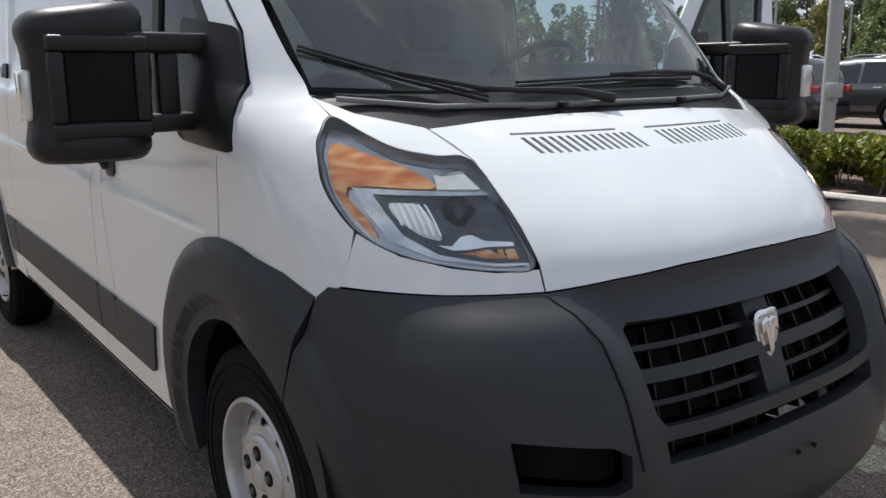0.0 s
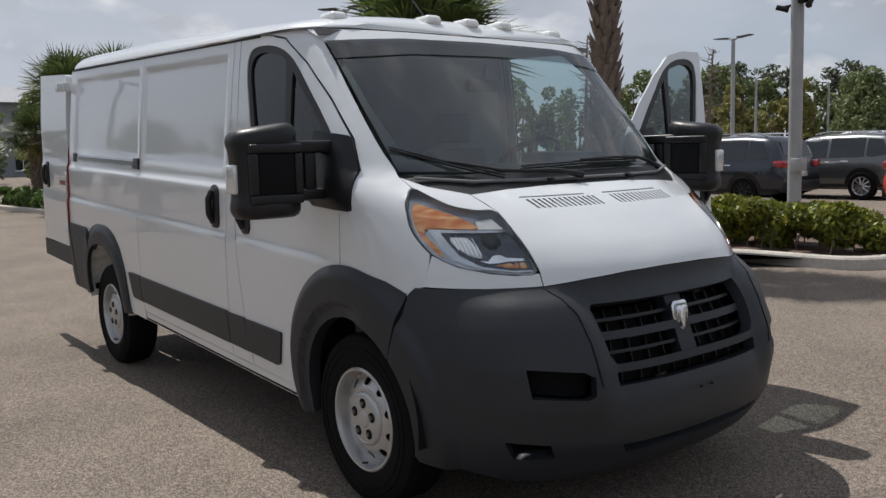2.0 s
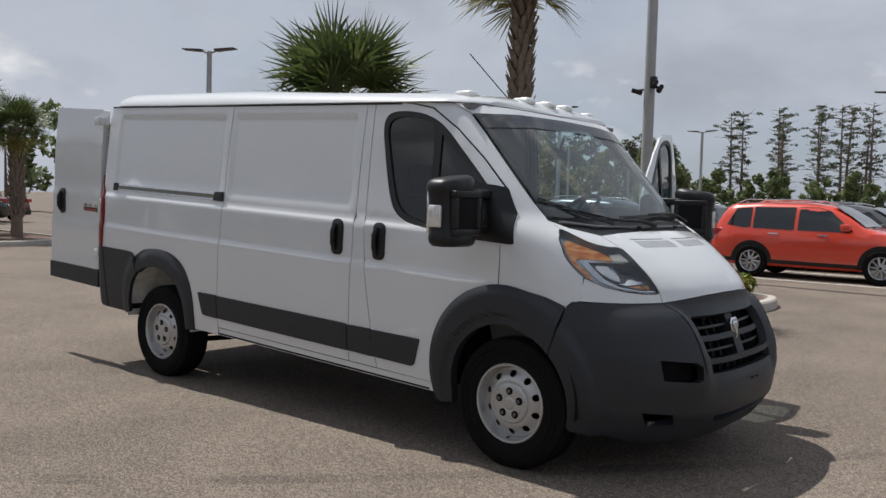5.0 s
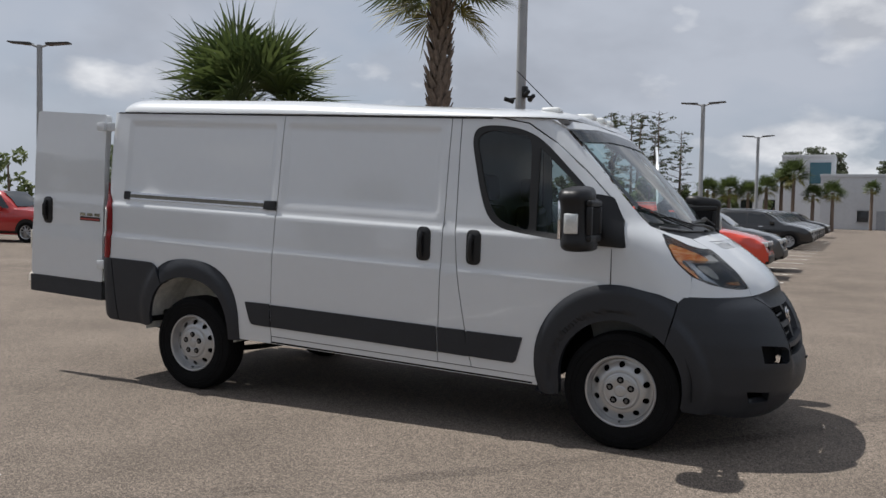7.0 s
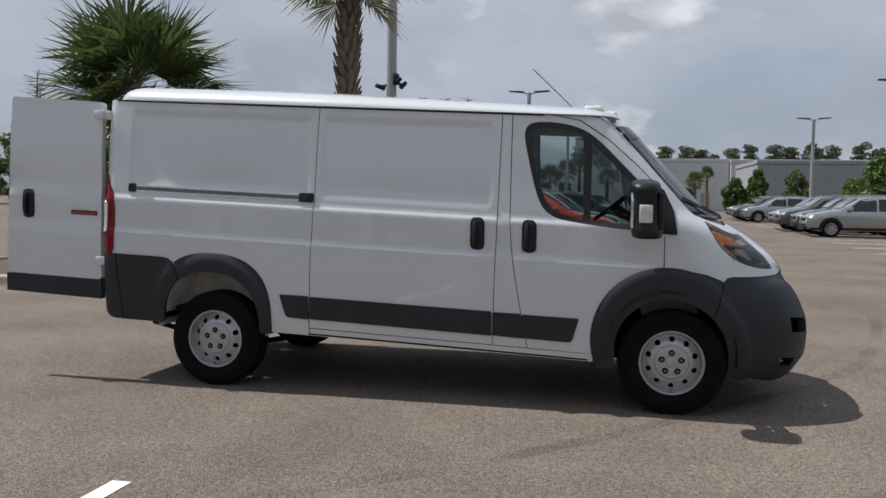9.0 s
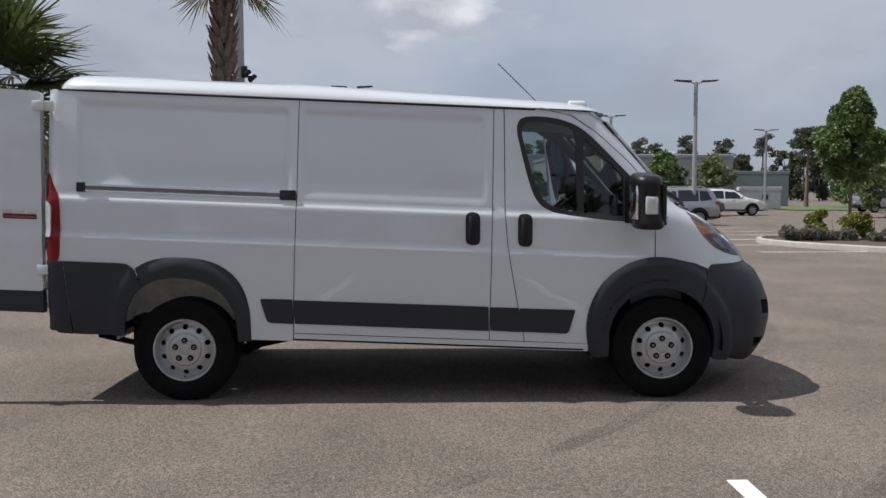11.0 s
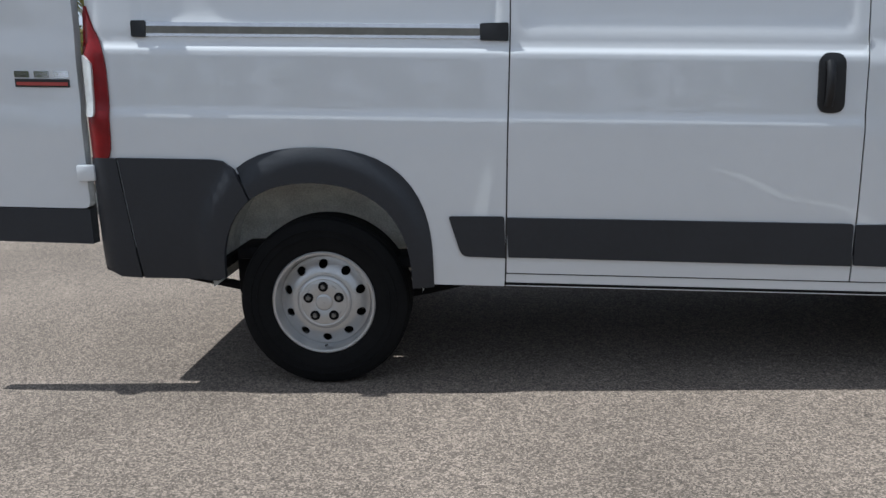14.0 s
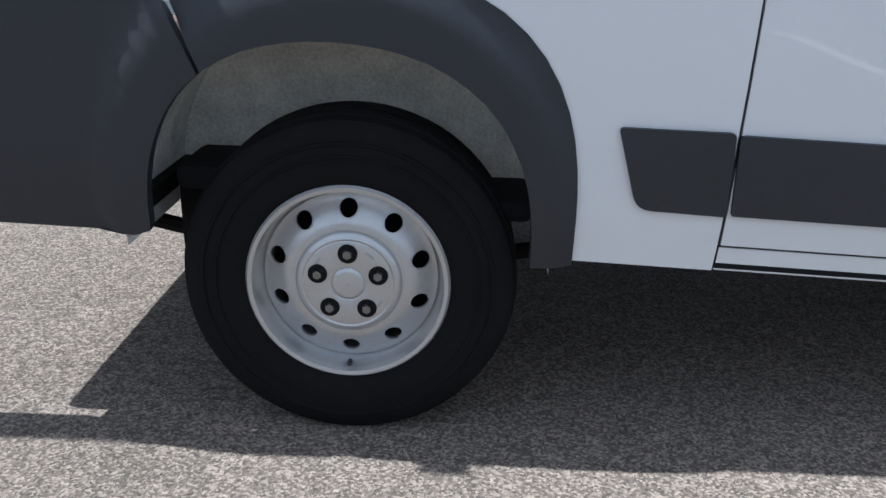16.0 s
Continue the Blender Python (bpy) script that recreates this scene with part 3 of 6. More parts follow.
def front_door(place, s):
    low = arc(F_OUT[0], F_OUT[1], F_OUT[2] - 0.02, 190, 96, 12)
    out = [(0.722, 0.455), (1.183, 0.452)] + low + [(1.652, 1.095), (1.652, 1.318), (1.735, 1.33), (1.705, 1.495), (1.626, 1.625), (1.450, 1.800), (1.250, 1.970), (1.055, 2.092), (0.90, 2.118), (0.81, TOP), (0.577, TOP), (0.580, 1.37), (0.598, 1.15), (0.628, 0.955), (0.678, 0.68)]
    win = soft([(0.665, 1.98), (0.70, 2.058), (0.82, 2.078), (1.00, 2.058), (1.16, 1.985), (1.36, 1.80), (1.54, 1.62), (1.66, 1.47), (1.68, 1.36), (1.56, 1.345), (1.30, 1.352), (1.00, 1.380), (0.88, 1.410), (0.80, 1.48), (0.745, 1.62), (0.69, 1.84)], 4)
    d = part("front_door", panel(out, place, [win], step=0.022, lines=LEDGES), WHITE, VAN, "white front door with a framed window")
    gl = soft([(0.70, 1.965), (0.735, 2.025), (0.83, 2.045), (0.98, 2.025), (1.072, 1.985), (1.09, 1.80), (1.09, 1.60), (1.09, 1.41), (1.00, 1.418), (0.905, 1.445), (0.835, 1.51), (0.785, 1.63), (0.73, 1.83)], 4)
    gl2 = [(1.145, 1.94), (1.34, 1.765), (1.43, 1.675), (1.43, 1.385), (1.30, 1.388), (1.145, 1.398)]
    fr = part("window_frame", panel(win, place, [gl, gl2], step=0.03, off=-0.006, flange=0.025), SEAL, d)
    part("window_glass", panel(gl, place, step=0.05, off=-0.016, flange=0.0), TINT, d)
    part("quarter_glass", panel(gl2, place, step=0.05, off=-0.016, flange=0.0), TINT, d)
    part("inner_trim", panel([(0.75, 0.52), (1.18, 0.52), (1.36, 0.95), (1.60, 1.12), (1.60, 1.33), (1.0, 1.36), (0.70, 1.36)], place, step=0.08, off=-0.075, flange=0.0), TRIM, d)
    handle(d, 0.720, 1.255, place)
    # mirror foot and mirror
    tri = rounded([(1.43, 1.335), (1.74, 1.330), (1.712, 1.49), (1.632, 1.63), (1.43, 1.66)], 0.02)
    foot = part("mirror_mount", panel(tri, place, step=0.04, off=0.008, flange=0.03, bow=lambda x, h: 0.03 * ease((1.74 - x) / 0.2) * ease((h - 1.32) / 0.06)), BLACK, d)
    y0 = s * 1.30
    shift = Matrix.Translation((1.52, y0, 1.425))
    levels = [(-0.180, 0.40), (-0.178, 0.72), (-0.168, 0.92), (-0.150, 1.0), (-0.128, 1.01), (-0.108, 0.985), (-0.09, 0.955), (-0.04, 0.945), (0.04, 0.945), (0.09, 0.95), (0.115, 0.975), (0.135, 1.01), (0.155, 1.02), (0.175, 0.98), (0.190, 0.86), (0.197, 0.65), (0.199, 0.35)]
    vs, fs, m = [], [], 40
    for z, k in levels:
        for i in range(m):
            a = 2 * math.pi * i / m
            cx, cy = math.cos(a), math.sin(a)
            r = 1 / (abs(cx) ** 3.6 + abs(cy) ** 3.6) ** (1 / 3.6)
            out = 0.143 * (k if k > 0.9 else 0.45 + 0.5 * k) * r * cy
            deep = 0.100 * k * r * cx * (1 - 0.22 * max(0.0, abs(out) - 0.05) / 0.09)
            vs.append((deep - 0.01 * z / 0.165, s * (out + 0.012), z - 0.10 * max(0.0, z) * (out / 0.143)))
    for q in range(len(levels) - 1):
        fs += [(q * m + i, q * m + (i + 1) % m, (q + 1) * m + (i + 1) % m, (q + 1) * m + i) for i in range(m)]
    fs += [tuple(range(m)), tuple(range((len(levels) - 1) * m, len(levels) * m))]
    head = pydata([Vector(v) for v in vs], fs)
    bmesh.ops.recalc_face_normals(head, faces=head.faces)
    head.transform(shift)
    mh = part("mirror_head", head, BLACK, d, "large black towing mirror")
    inset = boxed(0.070, 0.104, -0.080, 0.080, -0.080, 0.085, bevel=0.007, segs=3)
    inset.transform(shift)
    part("mirror_back_panel", inset, DARK, mh)
    ring = bmesh.new()
    for ya, yb, za, zb in ((-0.118, 0.118, 0.085, 0.124), (-0.118, 0.118, -0.120, -0.080), (-0.118, -0.080, -0.082, 0.087), (0.080, 0.118, -0.082, 0.087)):
        box(ring, 0.075, 0.110, ya, yb, za, zb, bevel=0.010, segs=3)
    ring.transform(shift)
    part("mirror_frame", ring, BLACK, mh)
    lamp = boxed(-0.045, 0.04, -0.012, 0.012, -0.075, 0.045, bevel=0.010, segs=3)
    lamp.transform(shift @ Matrix.Translation((0.0, s * 0.150, 0)))
    part("indicator_lens", lamp, CLEARLENS, mh)
    face = boxed(-0.099, -0.080, -0.105, 0.100, -0.11, 0.12, bevel=0.004)
    face.transform(shift)
    part("mirror_glass", face, CHROME, mh)
    for z, r in ((1.535, 0.026), (1.335, 0.024)):
        arm = boxed(-0.036, 0.036, -0.15, 0.15, -r, r, bevel=0.012, segs=3)
        arm.transform(Matrix.Translation((1.545, s * 1.09, z)) @ pose(0, 0, 0, 0, 0, s * -8))
        part("mirror_arm", arm, BLACK, mh)
    strut = boxed(-0.028, 0.028, -0.028, 0.028, -0.10, 0.10, bevel=0.01)
    strut.transform(Matrix.Translation((1.54, s * 1.115, 1.435)))
    part("mirror_strut", strut, BLACK, mh)
    if s > 0:
        hinge = Matrix.Translation((1.66, 1.02, 0))
        d.matrix_basis = pose(-0.06, -0.08, 0) @ hinge @ pose(0, 0, 0, 0, 0, -77) @ hinge.inverted()
    return d


for place, s in ((RIGHT, -1), (from_side, 1)):
    side(place, s)
    front_door(place, s)


def roof_at(x, y):
    nose, start, w, n = ring(TOP)
    a = max(0.0, (x - start) / (nose - start))
    b = max(0.0, (-2.2 - x) / 0.46)
    q = (a ** n + min(1.0, abs(y) / w) ** n) ** (1 / n)
    q = max(q, (b ** 6 + (abs(y) / w) ** 6) ** (1 / 6))
    long = 8 - 4.5 * ease((x - 0.2) / 0.9)
    z = TOP + (0.085 + 0.038 * ease((0.5 - x) / 1.6)) * max(0.0, 1 - min(1, q) ** long) ** 0.62 + 0.022 * max(0, 1 - (y / w) ** 2) * max(0.0, 1 - a ** 3)
    groove = sum(math.exp(-((y - g) / 0.025) ** 2) for g in (-0.55, -0.18, 0.18, 0.55)) * ease((0.3 - x) / 0.2) * ease((x + 2.4) / 0.2)
    return z + 0.008 * groove


def roof():
    nose, start, w, n = ring(TOP)
    us = np.linspace(0, 1, 80)
    xs = -2.655 + us * (nose + 2.655)
    cols = 40
    verts, faces = [], []
    for x in xs:
        if x > start:
            half = w * max(0.0, 1 - ((x - start) / (nose - start)) ** n) ** (1 / n)
        elif x < -2.2:
            half = w * max(0.0, 1 - ((-2.2 - x) / 0.46) ** 6) ** (1 / 6)
        else:
            half = w
        for k in range(cols + 1):
            y = half * math.sin(math.pi * (k / cols - 0.5))
            verts.append((x, y, roof_at(x, y) + 0.006 - RAKE * x))
    for i in range(len(xs) - 1):
        for k in range(cols):
            a = i * (cols + 1) + k
            faces.append((a, a + cols + 1, a + cols + 2, a + 1))
    return pydata(verts, faces)


part("roof", roof(), WHITE, VAN)
half_hood = [(0.617, 1.074), (0.614, 1.13), (0.618, 1.24), (0.623, 1.338), (0.640, 1.370), (0.666, 1.404), (0.5, 1.418), (0.25, 1.428)]
hood_line = [(0.0, 1.110), (0.25, 1.106), (0.45, 1.092)] + half_hood + [(-y, h) for y, h in half_hood[::-1]] + [(-0.45, 1.092), (-0.25, 1.106)]


def slots():
    out = []
    for y0, y1 in ((-0.44, -0.085), (0.03, 0.41)):
        for i in range(14):
            y = y0 + (y1 - y0) * i / 13
            out.append([(y - 0.001, 1.347), (y + 0.013, 1.347), (y - 0.005, 1.381), (y - 0.019, 1.381)])
    return out


part("bonnet", panel(hood_line, from_front, slots(), step=0.035, flange=0.007), WHITE, VAN, "white bonnet with slotted air intakes")
# dark sheet under the slots, standing in for the shade below
part("intake_tray", panel([(-0.47, 1.33), (0.44, 1.33), (0.44, 1.395), (-0.47, 1.395)], from_front, step=0.08, off=-0.03, flange=0), DARK, VAN)
for y0, y1 in ((-0.475, -0.13), (-0.01, 0.37)):
    part("intake_lip", panel([(y0, 1.3885), (y1, 1.3885), (y1, 1.3905), (y0, 1.3905)], from_front, step=0.05, off=0.0015, flange=0.003), TRIM, VAN)
glass_line = [(-0.850, 1.498), (-0.5, 1.492), (0, 1.490), (0.5, 1.492), (0.850, 1.498), (0.862, 1.75), (0.868, 2.068), (0.5, 2.092), (0, 2.100), (-0.5, 2.092), (-0.868, 2.068), (-0.862, 1.75)]
ws = part("windscreen", panel(glass_line, from_front, step=0.06, off=-0.004, flange=0), GLASS, VAN, "clear raked windscreen with a tinted top band")
ws.visible_shadow = False
band = [(-0.868, 2.066), (-0.5, 2.09), (0, 2.098), (0.5, 2.09), (0.868, 2.066), (0.866, 1.985), (0.5, 2.015), (0, 2.025), (-0.5, 2.015), (-0.866, 1.985)]
part("sun_band", panel(band, from_front, step=0.06, off=0.001, flange=0), glass("sun_band", (0.30, 0.33, 0.34), ior=2.1), ws)
inner = [(-0.80, 1.545), (-0.5, 1.530), (0, 1.525), (0.5, 1.530), (0.80, 1.545), (0.832, 1.75), (0.846, 2.05), (0.5, 2.078), (0, 2.086), (-0.5, 2.078), (-0.846, 2.05), (-0.832, 1.75)]
part("ceramic_border", panel(glass_line, from_front, [inner], step=0.05, off=-0.008, flange=0), SEAL, ws)
part("screen_header", panel([(-0.87, 2.07), (-0.5, 2.094), (0, 2.102), (0.5, 2.094), (0.87, 2.07), (0.90, TOP), (0, TOP), (-0.90, TOP)], from_front, step=0.05), WHITE, VAN)
cowl = [(-0.86, 1.482), (-0.80, 1.432), (-0.672, 1.409), (-0.5, 1.423), (-0.25, 1.433), (0.25, 1.433), (0.5, 1.423), (0.672, 1.409), (0.80, 1.432), (0.86, 1.482), (0.5, 1.487), (0, 1.485), (-0.5, 1.487)]
part("cowl", panel(cowl, from_front, step=0.04, off=-0.010, flange=0.04), BLACK, VAN, "black plastic cowl below the windscreen")
for s in (-1, 1):
    place = low_front if s > 0 else mirrored(low_front)
    part("wing_top", panel([(y - 0.001, h + 0.0025) for y, h in LAMP[40:]] + [(0.852, 1.414), (0.864, 1.454), (0.80, 1.418), (0.674, 1.388), (0.650, 1.355)], place, step=0.025, flange=0.012), WHITE, VAN)
    part("lamp_panel", panel([(0.951, 1.044), (0.80, 1.048), (0.621, 1.056), (0.619, 1.102), (0.70, 1.095), (0.78, 1.103), (0.858, 1.123), (0.890, 1.146), (0.911, 1.164), (0.931, 1.104)], place, step=0.03), WHITE, VAN)
    # headlamp: bowl, reflectors and lens
    o = LAMP
    hl = part("headlamp", panel(o, place, step=0.025, off=-0.024, flange=-0.022), material("lamp_bowl", (0.40, 0.41, 0.43), 0.16, 0.9, vary=0.1, scale=18) if s < 0 else bpy.data.materials["lamp_bowl"], VAN, "clear headlamp with an amber corner")
    part("lamp_housing", panel(soft([(0.862, 1.250), (0.850, 1.20), (0.838, 1.158), (0.78, 1.128), (0.70, 1.117), (0.630, 1.117), (0.628, 1.20), (0.634, 1.256), (0.75, 1.256)], 3), place, step=0.03, off=-0.020, flange=0.004), SMOKE, hl)
    part("amber_reflector", panel(soft([(0.882, 1.362), (0.910, 1.325), (0.922, 1.255), (0.904, 1.185), (0.884, 1.160), (0.890, 1.20), (0.899, 1.266), (0.75, 1.268), (0.745, 1.290), (0.80, 1.326), (0.845, 1.346)], 3), place, step=0.02, off=-0.012, flange=0.01), AMBER, hl)
    part("lens_seal", panel(grow(o, 0.002), place, [grow(o, -0.001)], step=0.02, off=0.0005, flange=0.003), SEAL, hl)
    part("chrome_frame", panel([(0.892, 1.266), (0.884, 1.21), (0.866, 1.154), (0.80, 1.124), (0.70, 1.111), (0.634, 1.113), (0.634, 1.119), (0.70, 1.117), (0.795, 1.134), (0.842, 1.170), (0.856, 1.22), (0.862, 1.254), (0.638, 1.256), (0.635, 1.263)], place, step=0.03, off=-0.012, flange=0.03), LAMPCHROME, hl)
    part("side_reflector", panel(rounded([(0.846, 1.240), (0.842, 1.205), (0.815, 1.172), (0.775, 1.160), (0.785, 1.240)], 0.015), place, step=0.02, off=-0.016, flange=0.004), CLEARLENS, hl)
    for k in range(6):
        y = 0.775 + 0.012 * k
        part("reflector_rib", panel([(y, 1.172 + 0.006 * max(0, k - 2)), (y + 0.004, 1.172 + 0.006 * max(0, k - 2)), (y + 0.004, 1.238), (y, 1.238)], place, step=0.03, off=-0.013, flange=0.003), CHROME, hl)
    part("upper_reflector", panel([(0.645, 1.270), (0.735, 1.270), (0.725, 1.300), (0.66, 1.308)], place, step=0.02, off=-0.016, flange=0.006), CLEARLENS, hl)
    for k in range(5):
        y = 0.655 + 0.015 * k
        part("reflector_rib", panel([(y, 1.272), (y + 0.006, 1.272), (y + 0.006, 1.298), (y, 1.298)], place, step=0.03, off=-0.018, flange=0.004), CHROME, hl)
    part("chrome_blade", panel([(0.645, 1.162), (0.70, 1.164), (0.720, 1.176), (0.742, 1.172), (0.765, 1.152), (0.79, 1.152), (0.765, 1.143), (0.735, 1.146), (0.70, 1.152), (0.645, 1.154)], place, step=0.02, off=-0.012, flange=0.03), CHROME, hl)
    part("running_lamp", panel([(0.645, 1.130), (0.715, 1.132), (0.75, 1.140), (0.70, 1.149), (0.645, 1.151)], place, step=0.02, off=-0.020, flange=0.01), AMBER, hl)
    p = place(0.70, 1.20)
    proj = lathe([(0.001, 0.022), (0.02, 0.02), (0.034, 0.010), (0.040, -0.01), (0.044, -0.012), (0.046, -0.04)], 24, "Z")
    proj.transform(Matrix.Translation((p.x - 0.048, p.y, p.z - RAKE * p.x)) @ pose(0, 0, 0, 0, 90, 0))
    part("projector", proj, CARGLASS, hl)
    part("lamp_lens", panel(grow(o, 0.001), place, step=0.03, off=0.002, flange=0.003), HEADLENS, hl).visible_shadow = False

# ---- front bumper and grille ----
def plan_angle(x, h):
    return math.degrees(math.atan2(side_y(x, h), x - ring(h)[1]))


half_edge = [(63.2, 1.038)] + [(plan_angle(x, h), h - UP) for x, h in [(2.062, 1.030), (1.998, 0.775)] + arc(F_IN[0], F_IN[1], F_IN[2], 42, -16, 10) + [(2.10, 0.375)]] + [(45, 0.335), (20, 0.325)]
ang = [(0, 1.088), (15, 1.084), (27, 1.070), (36, 1.052), (50, 1.043)] + half_edge + [(-a, h) for a, h in half_edge[::-1]] + [(-50, 1.043), (-36, 1.052), (-27, 1.070), (-15, 1.084)]
g_open = [(-22.6, 0.772), (22.6, 0.772), (24.0, 0.80), (26.6, 0.975), (26.0, 0.990), (-26.0, 0.990), (-26.6, 0.975), (-24.0, 0.80)]
g_low = [(-22.6, 0.688), (22.6, 0.688), (22.9, 0.738), (-22.9, 0.738)]
fogs = [[(s * 40.6, 0.768), (s * 30.5, 0.758), (s * 28.4, 0.735), (s * 28.4, 0.668), (s * 30, 0.655), (s * 39.6, 0.668)] for s in (-1, 1)]
pockets = [[(s * 44.5, 0.500), (s * 36.5, 0.492), (s * 35.5, 0.440), (s * 43, 0.432)] for s in (-1, 1)]
slit = [(-21, 0.430), (21, 0.430), (22.5, 0.478), (-22.5, 0.478)]


SEAM = [(36, 1.045), (33.2, 1.005), (30.5, 0.948), (28.6, 0.852), (27.0, 0.70)]


def bumper_bow(a, h):
    """A shelf under the bonnet, raised corners, a set-back middle and a lip round the wheel."""
    p = low_angle(a, h)
    d = math.hypot(p.x - F_IN[0], h + UP - F_IN[1]) - F_IN[2]
    lip = ease((0.17 - d) / 0.05) * ease((1.05 - h) / 0.06)
    edge = float(np.interp(h, [q[1] for q in SEAM[::-1]], [q[0] for q in SEAM[::-1]]))
    top = float(np.interp(abs(a), (0, 15, 27, 36, 50, 64), (1.088, 1.084, 1.070, 1.052, 1.043, 1.036)))
    centre = ease((edge + 0.6 - abs(a)) / 6.5) * ease((h - 0.52) / 0.2) * ease((top - h + 0.01) / 0.09)
    shelf = 0.027 * ease((top - h) / 0.085) * ease((58 - abs(a)) / 16)
    return 0.004 + 0.026 * lip + shelf - 0.048 * centre


bp = part("front_bumper", panel(ang, low_angle, [g_open, g_low, *fogs, *pockets, slit], step=0.021, unit=57, flange=0.05, bow=bumper_bow), PLASTIC, VAN, "dark grey moulded plastic front bumper")
# near-black sheets behind the openings paint their deep shade
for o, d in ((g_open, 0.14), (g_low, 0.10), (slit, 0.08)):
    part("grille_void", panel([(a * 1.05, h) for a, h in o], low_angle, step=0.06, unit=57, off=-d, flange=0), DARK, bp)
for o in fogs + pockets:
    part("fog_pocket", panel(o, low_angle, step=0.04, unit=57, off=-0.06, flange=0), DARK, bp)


for s in (-1, 1):
    part("bumper_seam", panel([(s * a, h) for a, h in SEAM] + [(s * (a + 0.24), h) for a, h in SEAM[::-1]], low_angle, step=0.03, unit=57, off=0.002, flange=0.004, bow=bumper_bow), DARK, bp)


def grille_bar(a0, a1, h0, h1, off, thick=0.03):
    return panel([(a0, h0), (a1, h0), (a1, h1), (a0, h1)], low_angle, step=0.03, unit=57, off=off, flange=thick)


part("grille_bar", panel([(-24.4, 0.862), (24.4, 0.862), (25.0, 0.898), (-25.0, 0.898)], low_angle, step=0.03, unit=57, off=-0.046, flange=0.03), PLASTIC, bp)
part("grille_spine", panel([(-2.6, 0.765), (2.6, 0.765), (2.9, 0.992), (-2.9, 0.992)], low_angle, step=0.03, unit=57, off=-0.052, flange=0.05), PLASTIC, bp)
for h in (0.818, 0.942):
    part("grille_fin", grille_bar(-25, 25, h - 0.006, h + 0.006, -0.062, 0.03), BLACK, bp)
for a in (-21, -16, -11, -6.2, 6.2, 11, 16, 21):
    part("grille_rib", grille_bar(a - 0.12, a + 0.12, 0.775, 0.985, -0.082, 0.03), BLACK, bp)
for a in range(-20, 21, 5):
    part("grille_rib", grille_bar(a - 0.12, a + 0.12, 0.69, 0.736, -0.062, 0.03), BLACK, bp)
crest = Matrix.Translation((2.606, 0, 0.900 - RAKE * 2.606)) @ pose(0, 0, 0, 0, 0, 90) @ pose(0, 0, 0, -10, 0, 0)
rim_line = [(-0.044, 0.062), (0.0, 0.066), (0.044, 0.062), (0.051, 0.012), (0.030, -0.042), (0.0, -0.070), (-0.030, -0.042), (-0.051, 0.012)]


def crest_piece(name, outline, y0, y1, mat, owner, bevel=0.0, label=""):
    bm = prism(outline, y0, y1, bevel)
    bm.transform(crest)
    return part(name, bm, mat, owner, label)


em = crest_piece("emblem", soft(rim_line, 3), -0.010, 0.004, SATIN, bp, 0.004, "chrome shield-shaped emblem")
crest_piece("emblem_inset", soft([(0.80 * x, 0.80 * z) for x, z in rim_line], 3), -0.0125, -0.0085, LAMPCHROME, em)
crest_piece("emblem_relief", [(-0.036, 0.040), (-0.012, 0.047), (0.0, 0.040), (0.012, 0.047), (0.036, 0.040), (0.034, 0.005), (0.022, 0.018), (0.012, -0.018), (0.008, -0.044), (-0.008, -0.044), (-0.012, -0.018), (-0.022, 0.018), (-0.034, 0.005)], -0.020, -0.0115, SATIN, em, 0.003)
for y in (-0.035, 0.035):
    q = low_front(y, 0.625) + Vector((0.012, 0, 0))
    part("plate_screw", boxed(q.x - 0.002, q.x + 0.012, y - 0.006, y + 0.006, q.z - RAKE * q.x - 0.006, q.z - RAKE * q.x + 0.006, bevel=0.003), BLACK, bp)


